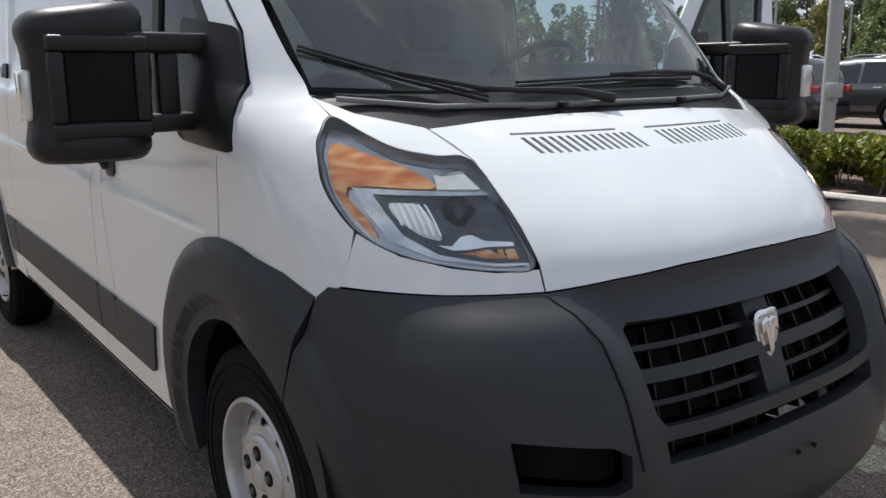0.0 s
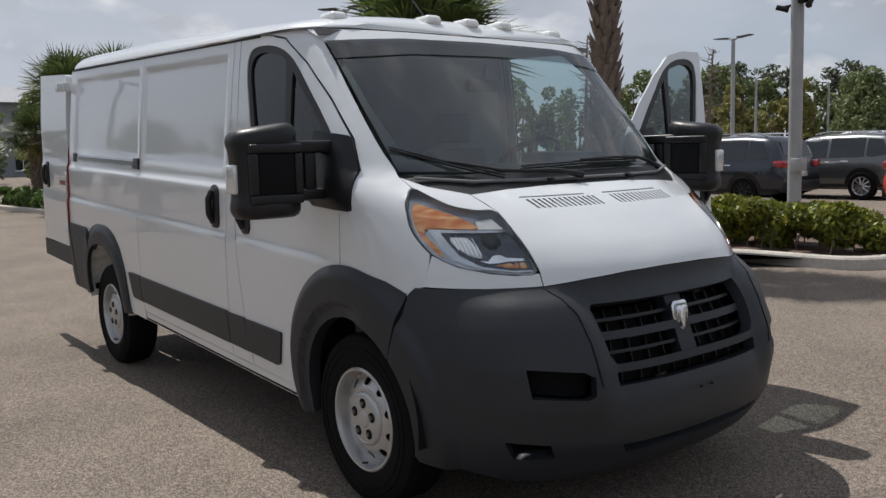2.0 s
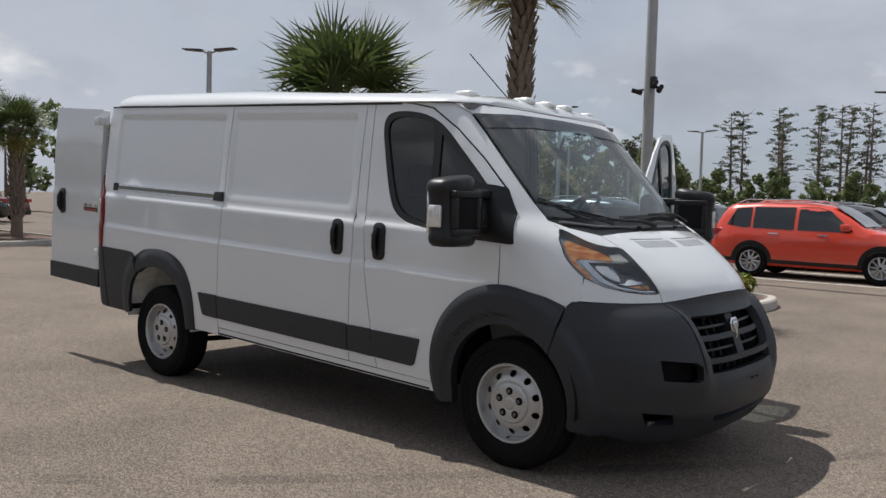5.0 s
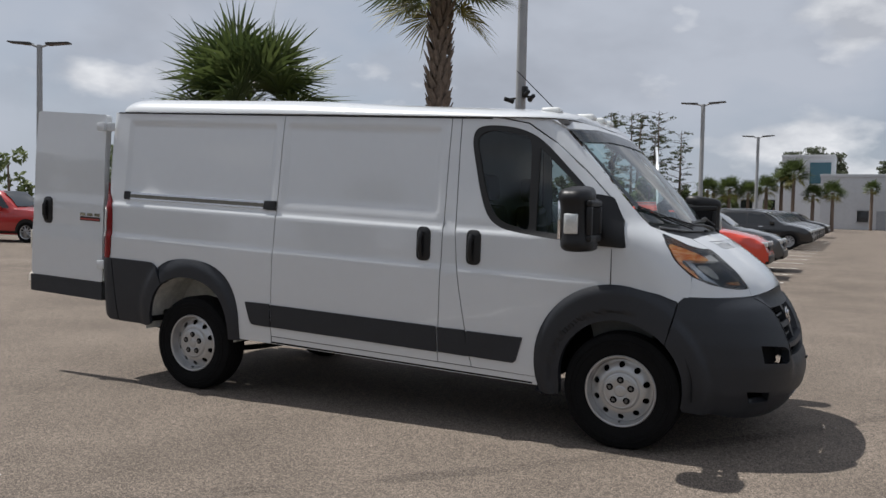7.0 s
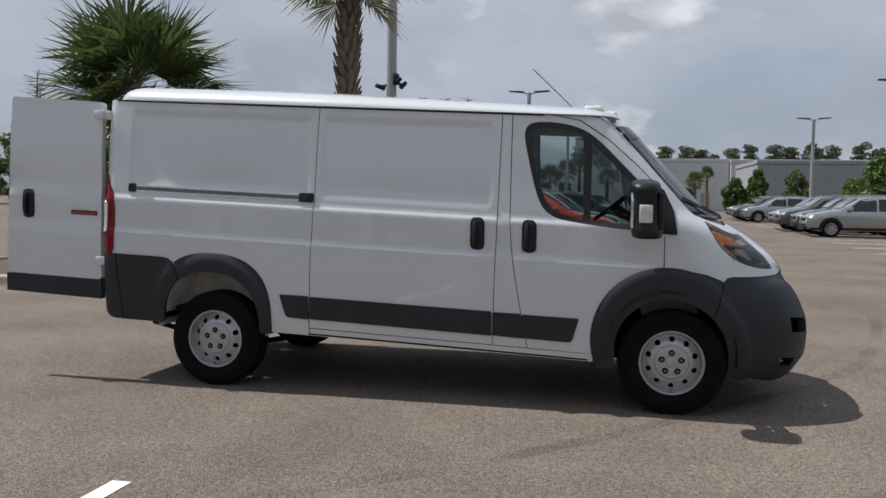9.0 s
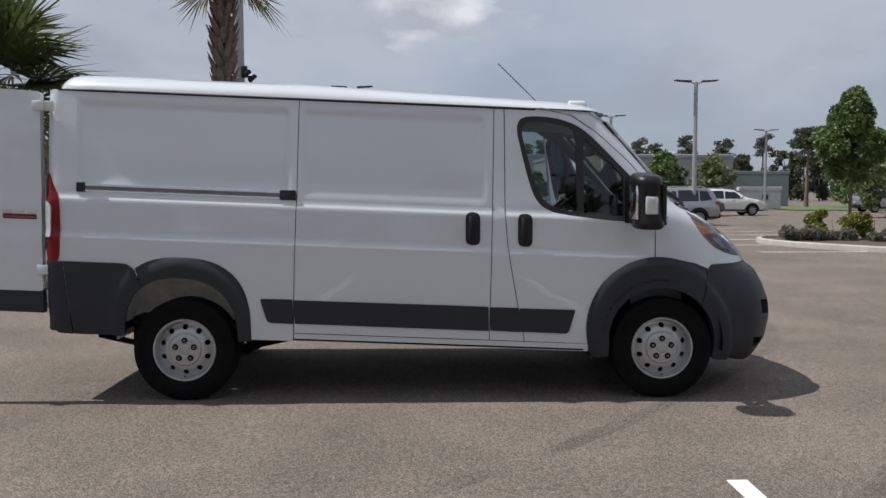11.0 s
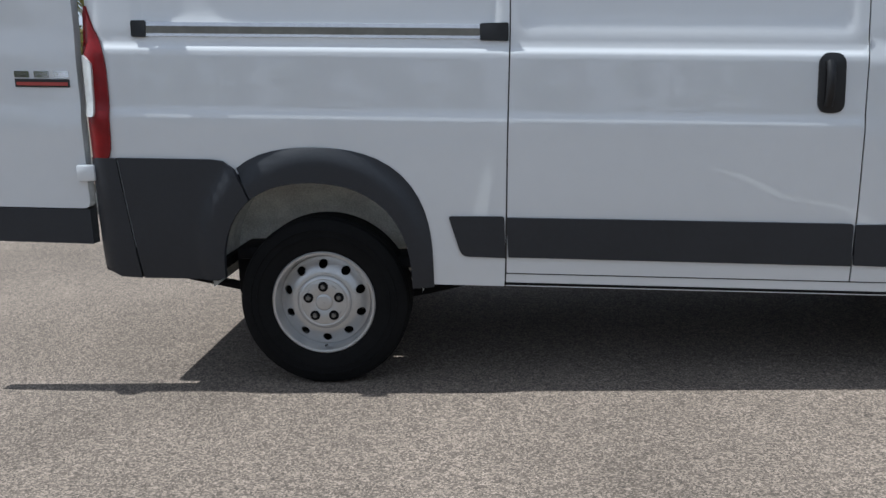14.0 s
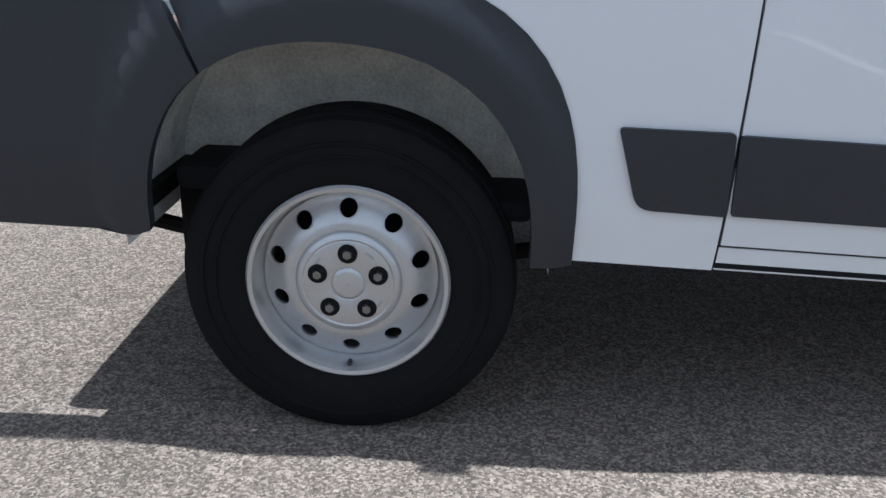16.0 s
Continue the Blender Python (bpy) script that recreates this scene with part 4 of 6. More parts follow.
# ---- wheels ----
def wheel(x, z, s):
    w = part("wheel", lathe([(0.215, -0.10), (0.232, -0.108), (0.30, -0.112), (0.345, -0.108), (0.362, -0.095), (0.368, -0.07), (0.368, 0.07), (0.362, 0.095), (0.345, 0.108), (0.30, 0.114), (0.245, 0.108), (0.222, 0.10), (0.215, 0.09)], 72), RUBBER, VAN, "black tyre on a silver steel wheel")
    for i, r in enumerate((0.29, 0.318)):
        part("sidewall_rib", lathe([(r - 0.004, 0.110), (r - 0.002, 0.1165), (r + 0.002, 0.1165), (r + 0.004, 0.110)], 64), RUBBER, w)
    for r in (-0.055, -0.018, 0.018, 0.055):
        part("tread_rib", lathe([(0.366, r - 0.014), (0.372, r - 0.012), (0.372, r + 0.012), (0.366, r + 0.014)], 72), RUBBER, w)
    rim = part("rim", lathe([(0.150, -0.09), (0.205, -0.09), (0.222, 0.092), (0.226, 0.102), (0.221, 0.108), (0.212, 0.106), (0.209, 0.098), (0.2055, 0.088), (0.2035, 0.060), (0.199, 0.051), (0.192, 0.040)], 64), STEEL, w, "silver-painted steel rim")
    # coned disc with round holes, and the raised hub cap with its nuts
    holes = []
    for i in range(10):
        a = 2 * math.pi * i / 10 + math.pi / 2
        holes.append([(0.164 * math.cos(a) + 0.0195 * math.cos(b), 0.164 * math.sin(a) + 0.0195 * math.sin(b)) for b in (2 * math.pi * k / 16 for k in range(16))])
    holes.append([(0.112 * math.cos(b), 0.112 * math.sin(b)) for b in (2 * math.pi * k / 48 for k in range(48))])

    def dish(u, v):
        r = math.hypot(u, v)
        return Vector((u, 0.084 - 0.033 * ease((r - 0.125) / 0.070), v))
    part("disc", panel([(0.196 * math.cos(b), 0.196 * math.sin(b)) for b in (2 * math.pi * k / 72 for k in range(72))], dish, holes, step=0.010, flange=0.006, rake=False), STEEL, rim)
    # dark disc puts shade behind the holes
    part("hub_back_shade", lathe([(0.001, -0.02), (0.19, -0.02), (0.19, -0.04)], 32), DARK, rim)
    cap = part("hub_cap", lathe([(0.001, 0.104), (0.026, 0.104), (0.034, 0.102), (0.037, 0.0985), (0.040, 0.1005), (0.094, 0.0985), (0.099, 0.0965), (0.103, 0.0985), (0.110, 0.0965), (0.117, 0.090), (0.121, 0.080), (0.121, 0.070)], 64), STEEL, rim)
    for i in range(5):
        a = 2 * math.pi * i / 5 + math.pi / 2
        q = Matrix.Translation((0.070 * math.cos(a), 0.0, 0.070 * math.sin(a)))
        # near-black disc on the cap paints the shade of a sunk nut
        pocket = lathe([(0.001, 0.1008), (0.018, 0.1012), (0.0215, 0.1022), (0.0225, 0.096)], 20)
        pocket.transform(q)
        part("nut_shade", pocket, DARK, cap)
        nut = bmesh.new()
        bmesh.ops.create_cone(nut, cap_ends=True, segments=6, radius1=0.012, radius2=0.010, depth=0.012)
        nut.transform(q @ Matrix.Translation((0, 0.104, 0)) @ pose(0, 0, 0, -90, 0, 0))
        part("wheel_nut", nut, material("nut_steel", (0.20, 0.20, 0.20), 0.4, 0.9) if "nut_steel" not in bpy.data.materials else bpy.data.materials["nut_steel"], cap)
    for k in range(4):
        slot = [((0.083 + dr) * math.cos(a), (0.083 + dr) * math.sin(a)) for dr, order in ((-0.003, 1), (0.003, -1)) for a in [radians(126 + 90 * k + 8 * j) for j in range(-1, 2)][::order]]
        part("cap_slot", panel(slot, lambda u, v: Vector((u, 0.0995, v)), step=0.02, off=0.0, flange=0.001, rake=False), GALV, cap)
    valve = tube([(0.0, 0.085, -0.196), (0.0, 0.112, -0.190)], 0.005, 8)
    part("valve", valve, SEAL, rim)
    w.matrix_basis = pose(x, s * 0.905, z, 0, 0, 180 if s < 0 else 0)
    return w


for x, z in ((1.727, 0.367), (-1.727, 0.367)):
    for s in (-1, 1):
        wheel(x, z, s)

# ---- wheel housings, floor and cab ----
for (cx, ch, r), m in (((1.715, 0.498, 0.45), DARK), ((-1.745, 0.425, 0.455), LINER)):
    for s in (-1, 1):
        verts, faces = [], []
        pts = arc(cx, ch, r, -8, 188, 24)
        for x, h in pts:
            verts += [(x, s * 1.03, h - RAKE * x), (x, s * 0.62, h - RAKE * x)]
        n = len(pts)
        faces = [(2 * i, 2 * i + 2, 2 * i + 3, 2 * i + 1) for i in range(n - 1)] + [tuple(2 * i + 1 for i in range(n))]
        part("wheel_housing", pydata(verts, faces), m, VAN)


def slab(x0, x1, y0, y1, h0, h1):
    bm = boxed(x0, x1, y0, y1, h0, h1)
    for v in bm.verts:
        v.co.z -= RAKE * v.co.x
    return bm


part("cargo_floor", slab(-2.60, 1.22, -0.60, 0.60, 0.42, 0.47), DARK, VAN)
part("floor_side", slab(-1.24, 1.15, -1.015, -0.60, 0.40, 0.45), DARK, VAN)
part("floor_side", slab(-1.24, 1.15, 0.60, 1.015, 0.40, 0.45), DARK, VAN)
# rear floor sides, closing a gap that let sunlight through to the ground
for s in (-1, 1):
    part("floor_side", slab(-2.62, -2.17, min(s * 0.60, s * 0.99), max(s * 0.60, s * 0.99), 0.42, 0.46), DARK, VAN)
part("engine_tray", slab(1.3, 2.5, -0.6, 0.6, 0.36, 0.40), DARK, VAN)
part("bulkhead", slab(0.47, 0.50, -0.91, 0.91, 0.47, 2.12), material("bulkhead_paint", (0.15, 0.165, 0.17), 0.6, vary=0.12, scale=6), VAN)
part("engine_wall", slab(1.95, 2.0, -0.62, 0.62, 0.40, 1.36), DARK, VAN)
part("headlining", slab(0.5, 1.30, -0.88, 0.88, 2.10, 2.125), TRIM, VAN)
part("rear_axle", tube([(-1.727, -0.85, 0.34), (-1.727, 0.85, 0.34)], 0.045, 12), DARK, VAN)
for s in (-1, 1):
    part("leaf_spring", tube([(-2.46, s * 0.66, 0.425), (-2.1, s * 0.66, 0.345), (-1.727, s * 0.66, 0.265), (-1.3, s * 0.66, 0.335), (-0.95, s * 0.66, 0.41)], 0.022, 8), DARK, VAN)
for s in (-1, 1):
    part("bump_stop", boxed(-2.12, -1.98, min(s * 0.72, s * 0.93), max(s * 0.72, s * 0.93), 0.545, 0.605, bevel=0.02), DARK, VAN)
    part("damper_mount", boxed(-1.50, -1.33, min(s * 0.74, s * 0.95), max(s * 0.74, s * 0.95), 0.50, 0.55, bevel=0.015), DARK, VAN)
    part("spring_shackle", boxed(-2.16, -2.10, min(s * 0.70, s * 0.80), max(s * 0.70, s * 0.80), 0.36, 0.55, bevel=0.012), DARK, VAN)
part("exhaust", tube([(-0.9, 0.3, 0.36), (-2.5, 0.45, 0.40)], 0.03, 10), DARK, VAN)
# unseen slab added below the tail to fill out the van's shadow
part("underbody_blocker", slab(-2.55, -2.1, -0.5, 0.5, 0.36, 0.40), DARK, VAN)
dash = bmesh.new()
sec = [(1.90, 1.43), (1.72, 1.475), (1.52, 1.465), (1.43, 1.37), (1.40, 1.20), (1.46, 0.95), (1.55, 0.6), (1.9, 0.6)]
dash = prism(sec, -0.90, 0.90, 0.02)
for v in dash.verts:
    v.co.z -= RAKE * v.co.x
part("dashboard", dash, material("dash_plastic", (0.075, 0.085, 0.09), 0.6, vary=0.15, scale=12), VAN)
pod = boxed(1.42, 1.68, 0.20, 0.66, 1.40, 1.545, bevel=0.05, segs=4)
for v in pod.verts:
    v.co.z -= RAKE * v.co.x
part("instrument_hood", pod, TRIM, VAN)
steer = lathe([(0.19 + 0.016 * math.cos(a), 0.016 * math.sin(a)) for a in (2 * math.pi * k / 10 for k in range(11))], 40, "Z")
steer.transform(Matrix.Translation((1.27, 0.42, 1.44)) @ pose(0, 0, 0, 0, -38, 0))
st = part("steering_wheel", steer, BLACK, VAN)
for a in (90, 210, 330):
    sp = tube([(0, 0, -0.02), (0.18 * math.cos(radians(a)), 0.18 * math.sin(radians(a)), 0)], 0.016, 8)
    sp.transform(Matrix.Translation((1.27, 0.42, 1.44)) @ pose(0, 0, 0, 0, -38, 0))
    part("steering_spoke", sp, BLACK, st)
part("steering_column", tube([(1.28, 0.42, 1.43), (1.55, 0.42, 1.26)], 0.045, 10), BLACK, VAN)


def seat(y, w):
    st = part("seat", boxed(0.62, 1.10, y - w / 2, y + w / 2, 0.78, 0.94, bevel=0.05, segs=3), FABRIC, VAN, "dark cloth seat")
    back = boxed(-0.07, 0.07, -w / 2 + 0.01, w / 2 - 0.01, 0.0, 0.62, bevel=0.05, segs=3)
    back.transform(Matrix.Translation((0.66, y, 0.90)) @ pose(0, 0, 0, 0, -8, 0))
    part("backrest", back, FABRIC, st)
    head = boxed(-0.05, 0.05, -0.13, 0.13, 0.0, 0.19, bevel=0.04, segs=3)
    head.transform(Matrix.Translation((0.58, y, 1.55)) @ pose(0, 0, 0, 0, -6, 0))
    part("headrest", head, FABRIC, st)
    part("seat_base", boxed(0.66, 1.05, y - w / 2 + 0.05, y + w / 2 - 0.05, 0.44, 0.79, bevel=0.02), TRIM, st)


seat(0.45, 0.48), seat(-0.45, 0.48)

rv = boxed(-0.018, 0.018, -0.13, 0.13, -0.035, 0.035, bevel=0.016, segs=3)
rv.transform(Matrix.Translation((1.36, 0.02, 1.83)) @ pose(0, 0, 0, 0, 8, 12))
rvm = part("rear_view_mirror", rv, BLACK, VAN, "black interior rear-view mirror")
part("mirror_stem", tube([(1.37, 0.02, 1.85), (1.41, 0.0, 1.93)], 0.010, 8), BLACK, rvm)

# ---- wipers ----

def on_glass(y, h, lift):
    p = from_front(y, h)
    q = from_front(y, h + 0.02) - from_front(y, h - 0.02)
    n = Vector((q.z, 0, -q.x)).normalized()
    n = n if n.x > 0 else -n
    p = p + n * lift
    return Vector((p.x, p.y, p.z - RAKE * p.x))


WIPERS = (([(-0.853, 1.580), (-0.65, 1.512), (-0.444, 1.456)], [(-0.66, 1.517), (-0.45, 1.474), (-0.33, 1.468), (-0.15, 1.464), (-0.03, 1.440)]),
          ([(-0.32, 1.490), (0.08, 1.502), (0.49, 1.500)], [(0.06, 1.507), (0.32, 1.513), (0.50, 1.508), (0.58, 1.486), (0.62, 1.450)]))
for blade, arm in WIPERS:
    wb = part("wiper", tube([on_glass(y, h, 0.008) for y, h in blade], 0.005, 6), BLACK, VAN, "black windscreen wiper")
    part("blade_spine", tube([on_glass(y, h + 0.003, 0.019) for y, h in blade], 0.0045, 6), BLACK, wb)
    part("wiper_arm", tube([on_glass(y, h, 0.026) for y, h in arm], [0.005, 0.007, 0.008, 0.010, 0.015], 8), BLACK, wb)
part("cowl_strip", tube([on_glass(y, h, 0.004) for y, h in ((-0.82, 1.466), (-0.6, 1.448), (-0.3, 1.447), (0, 1.447), (0.3, 1.447), (0.6, 1.448), (0.82, 1.466))], 0.007, 8), TRIM, VAN)
for y in (-0.22, 0.30):
    p = on_glass(y, 1.440, 0.010)
    part("washer_nozzle", boxed(p.x - 0.014, p.x + 0.014, y - 0.012, y + 0.012, p.z - 0.006, p.z + 0.010, bevel=0.005), BLACK, VAN)

# ---- roof marker lamps and aerial ----
for x, y in ((1.15, -0.72), (1.24, -0.22), (1.25, 0.02), (1.24, 0.26), (1.15, 0.72)):
    z = roof_at(x, y) - RAKE * x
    m = boxed(x - 0.075, x + 0.06, y - 0.045, y + 0.045, z - 0.02, z + 0.032, bevel=0.022, segs=3)
    for v in m.verts:
        if v.co.z > z:
            v.co.x -= 0.3 * (v.co.z - z)
    part("marker_lamp", m, material("clear_marker", (0.75, 0.76, 0.74), 0.2, coat=1.0) if "clear_marker" not in bpy.data.materials else bpy.data.materials["clear_marker"], VAN, "clear roof marker lamp")
a0 = Vector((0.98, -0.02, roof_at(0.98, -0.02) - RAKE * 0.98))
ae = part("aerial_base", boxed(a0.x - 0.03, a0.x + 0.03, a0.y - 0.02, a0.y + 0.02, a0.z - 0.01, a0.z + 0.025, bevel=0.01), BLACK, VAN)
part("aerial_rod", tube([a0, a0 + Vector((-0.37, 0, 0.36))], 0.004, 6), BLACK, ae)

# ---- rear door standing open ----
dx0, dx1 = -3.575, -2.715


def from_door(x, h):
    d = 0.012 * ease((h - 1.355) / 0.03) + 0.010 * ease((h - 1.09) / 0.03)
    return Vector((x, -(1.012 - d - 0.03 * ease((h - 1.6) / 0.6)), h))


rd = part("rear_door", panel(rounded([(dx0, 0.69), (dx1, 0.69), (dx1, 2.105), (dx0 + 0.03, 2.13)], 0.03), from_door, step=0.05, flange=0.055), WHITE, VAN, "white rear door swung open")
part("door_back", panel(rounded([(dx0, 0.54), (dx1, 0.54), (dx1, 2.105), (dx0 + 0.03, 2.13)], 0.03), from_door, step=0.10, off=-0.056, flange=0), TRIM, rd)
part("door_lower_trim", panel([(dx0 - 0.005, 0.542), (dx1, 0.536), (dx1, 0.686), (dx0 - 0.005, 0.686)], from_door, step=0.06, off=0.006, flange=0.06), PLASTIC, rd)
handle(rd, -3.375, 1.265, from_door)
for h, hh in ((1.240, 0.026), (1.200, 0.034)):
    m = CHROME if h > 1.22 else SEAL
    for k in range(3 if h > 1.22 else 1):
        w = 0.065 if h > 1.22 else 0.235
        x = -2.985 + k * 0.085
        part("badge", panel(rounded([(x, h), (x + w, h), (x + w, h + hh), (x, h + hh)], 0.004), from_door, step=0.03, off=0.004, flange=0.006), m, rd)
part("badge_line", panel([(-2.978, 1.207), (-2.757, 1.207), (-2.757, 1.221), (-2.978, 1.221)], from_door, step=0.03, off=0.006, flange=0.003), material("badge_red", (0.35, 0.05, 0.04), 0.4), rd)
for h in (0.845, 2.0):
    for k, (xa, xb, ya, yb) in enumerate(((-2.745, -2.665, -1.045, -0.985), (-2.70, -2.62, -1.01, -0.96))):
        part("hinge", boxed(xa, xb, ya, yb, h - 0.035 + 0.04 * 2.7, h + 0.035 + 0.04 * 2.7, bevel=0.008), WHITE, rd)
# frame round the rear opening
part("rear_frame", slab(-2.660, -2.58, -0.90, -0.84, 0.42, TOP), DARK, VAN)
part("rear_frame", slab(-2.660, -2.58, 0.84, 0.90, 0.42, TOP), DARK, VAN)
part("rear_frame", slab(-2.672, -2.60, -0.90, 0.90, 2.06, TOP), WHITE, VAN)
part("rear_step", boxed(-2.72, -2.55, -0.93, 0.93, 0.50, 0.62, bevel=0.02), PLASTIC, VAN)


# ---- kerbed islands ----
def island(name, outline, label):
    o = rounded(outline, 0.7, 5)
    n = len(o)
    kerb, inner = bmesh.new(), []
    cx, cy = np.mean(np.array(o), 0)
    rings = []
    for k, (inset, z) in enumerate(((0.0, -0.02), (0.015, 0.12), (0.04, 0.145), (0.15, 0.15), (0.155, 0.06))):
        row = []
        for i in range(n):
            a, b, c = (np.array(o[(i + j) % n]) for j in (-1, 0, 1))
            d = c - a
            nn = np.array((-d[1], d[0])) / (np.hypot(*d) + 1e-9)
            if np.dot(nn, np.array((cx, cy)) - b) < 0:
                nn = -nn
            q = b + nn * inset
            row.append(kerb.verts.new((q[0], q[1], z)))
        rings.append(row)
    for a, b in zip(rings, rings[1:]):
        for i in range(n):
            kerb.faces.new((a[i], a[(i + 1) % n], b[(i + 1) % n], b[i]))
    inner = [v.co.copy() for v in rings[-1]]
    bmesh.ops.recalc_face_normals(kerb, faces=kerb.faces)
    bed = bmesh.new()
    f = bed.faces.new([bed.verts.new((p.x, p.y, 0.10)) for p in inner])
    bmesh.ops.triangulate(bed, faces=[f])
    tagged(link("kerb", kerb, KERB), "weathered concrete kerb round a planting bed", "kerb", kind="structure")
    tagged(link("planting_bed", bed, MULCH, smooth=False), label, "ground", kind="structure")


island("palm_island", [(-11, 4.5), (-2.4, 4.7), (-1.9, 6.75), (0.05, 6.8), (0.25, 8.0), (0.0, 9.1), (-11, 9.1)], "brown mulch under hedge and palms")
island("far_island", [(-30, 2.6), (-19.0, 3.6), (-18.2, 5.2), (-19.5, 7.6), (-30, 8.0)], "mulch bed under clustered palms")
island("tree_island", [(9.7, 17.4), (10.1, 15.7), (11.4, 13.4), (22, 9.0), (26, 14), (15, 20), (10.2, 19)], "mulch bed with shrubs and a young tree")
gb = bmesh.new()
bmesh.ops.create_grid(gb, x_segments=6, y_segments=6, size=1)
gb.transform(Matrix.Translation((52, 70, 0.06)) @ Matrix.Diagonal((22, 9, 1, 1)))
tagged(link("grass_verge", gb, GRASSY, smooth=False), "green grass verge beyond the car park", "grass", kind="structure")

# ---- painted lines ----
for x, y0, y1 in ((-1.13, -3.19, -8.5), (1.62, -2.80, -8.5)):
    bm = bmesh.new()
    f = bm.faces.new([bm.verts.new(p) for p in ((x - 0.055, y0, 0.004), (x - 0.055, y1, 0.004), (x + 0.055, y1, 0.004), (x + 0.055, y0, 0.004))])
    tagged(link("bay_line", bm, PAINTLINE, smooth=False), "worn white parking bay line on asphalt", "line", "bay lines", "structure")
for y in [14.0 + 2.8 * i for i in range(14)]:
    for x0, x1 in ((-3.4, 1.6), (8.4, 13.4)):
        bm = bmesh.new()
        bm.faces.new([bm.verts.new(p) for p in ((x0, y - 0.05, 0.004), (x1, y - 0.05, 0.004), (x1, y + 0.05, 0.004), (x0, y + 0.05, 0.004))])
        tagged(link("bay_line", bm, PAINTLINE, smooth=False), "worn white parking bay line on asphalt", "line", "bay lines", "structure")


# ---- leaves ----
def leaf_cloud(centres, radii, count, size, seed, flat=0.0, shell=0.55):
    """Many small leaves scattered through round clumps."""
    r = np.random.default_rng(seed)
    centres, radii = np.array(centres, float), np.array(radii, float)
    if radii.ndim == 1:
        radii = np.repeat(radii[:, None], 3, 1)
    vol = radii.prod(1) ** (2 / 3)
    pick = r.choice(len(centres), count, p=vol / vol.sum())
    d = r.normal(size=(count, 3))
    d /= np.linalg.norm(d, axis=1)[:, None]
    c = centres[pick] + d * radii[pick] * (shell + (1 - shell) * r.random(count) ** 0.5)[:, None]
    a = r.normal(size=(count, 3))
    a[:, 2] *= 1 - flat
    a /= np.linalg.norm(a, axis=1)[:, None]
    b = np.cross(a, r.normal(size=(count, 3)))
    b /= np.linalg.norm(b, axis=1)[:, None]
    s = size * (0.6 + 0.8 * r.random(count))[:, None]
    v = np.stack([c - a * s, c - b * s * 0.42, c + a * s, c + b * s * 0.42], 1).reshape(-1, 3)
    me = bpy.data.meshes.new("leaves")
    me.from_pydata(v.tolist(), [], np.arange(count * 4).reshape(-1, 4).tolist())
    return me


def mesh_part(name, me, mat, parent, label=""):
    me.materials.append(mat)
    ob = new(name, me)
    ob.parent = parent
    if label:
        ob["label"] = label
    return ob


def leaf_material(name, base, other):
    """Leaf colours that vary from leaf to leaf, with a little light coming through."""
    m = material(name, base, 0.55)
    n, l = m.node_tree.nodes, m.node_tree.links
    geo, ramp = n.new("ShaderNodeNewGeometry"), n.new("ShaderNodeValToRGB")
    ramp.color_ramp.elements[0].color, ramp.color_ramp.elements[1].color = (*base, 1), (*other, 1)
    l.new(geo.outputs["Random Per Island"], ramp.inputs[0])
    b = n["Principled BSDF"]
    l.new(ramp.outputs[0], b.inputs["Base Color"])
    t, mix = n.new("ShaderNodeBsdfTranslucent"), n.new("ShaderNodeMixShader")
    l.new(ramp.outputs[0], t.inputs["Color"])
    mix.inputs[0].default_value = 0.28
    l.new(b.outputs[0], mix.inputs[1]), l.new(t.outputs[0], mix.inputs[2])
    l.new(mix.outputs[0], n["Material Output"].inputs["Surface"])
    return m


LEAF_A = leaf_material("broad_leaf", (0.050, 0.092, 0.022), (0.14, 0.21, 0.05))
LEAF_B = leaf_material("woodland_leaf", (0.085, 0.115, 0.045), (0.21, 0.25, 0.10))
LEAF_Y = leaf_material("spring_leaf", (0.15, 0.15, 0.045), (0.30, 0.28, 0.09))
LEAF_H = leaf_material("hedge_leaf_mix", (0.050, 0.080, 0.013), (0.29, 0.29, 0.03))
LEAF_P = leaf_material("pine_leaf", (0.050, 0.064, 0.036), (0.11, 0.125, 0.065))
TWIG = material("grey_twigs", (0.16, 0.135, 0.115), 0.95, vary=0.3, scale=3)
LEAF_G = leaf_material("grey_shrub_leaf", (0.10, 0.10, 0.08), (0.18, 0.17, 0.12))
PALM_G = leaf_material("fan_leaf", (0.040, 0.062, 0.020), (0.115, 0.15, 0.045))
PALM_Y = leaf_material("yellow_fan_leaf", (0.13, 0.13, 0.035), (0.30, 0.27, 0.07))


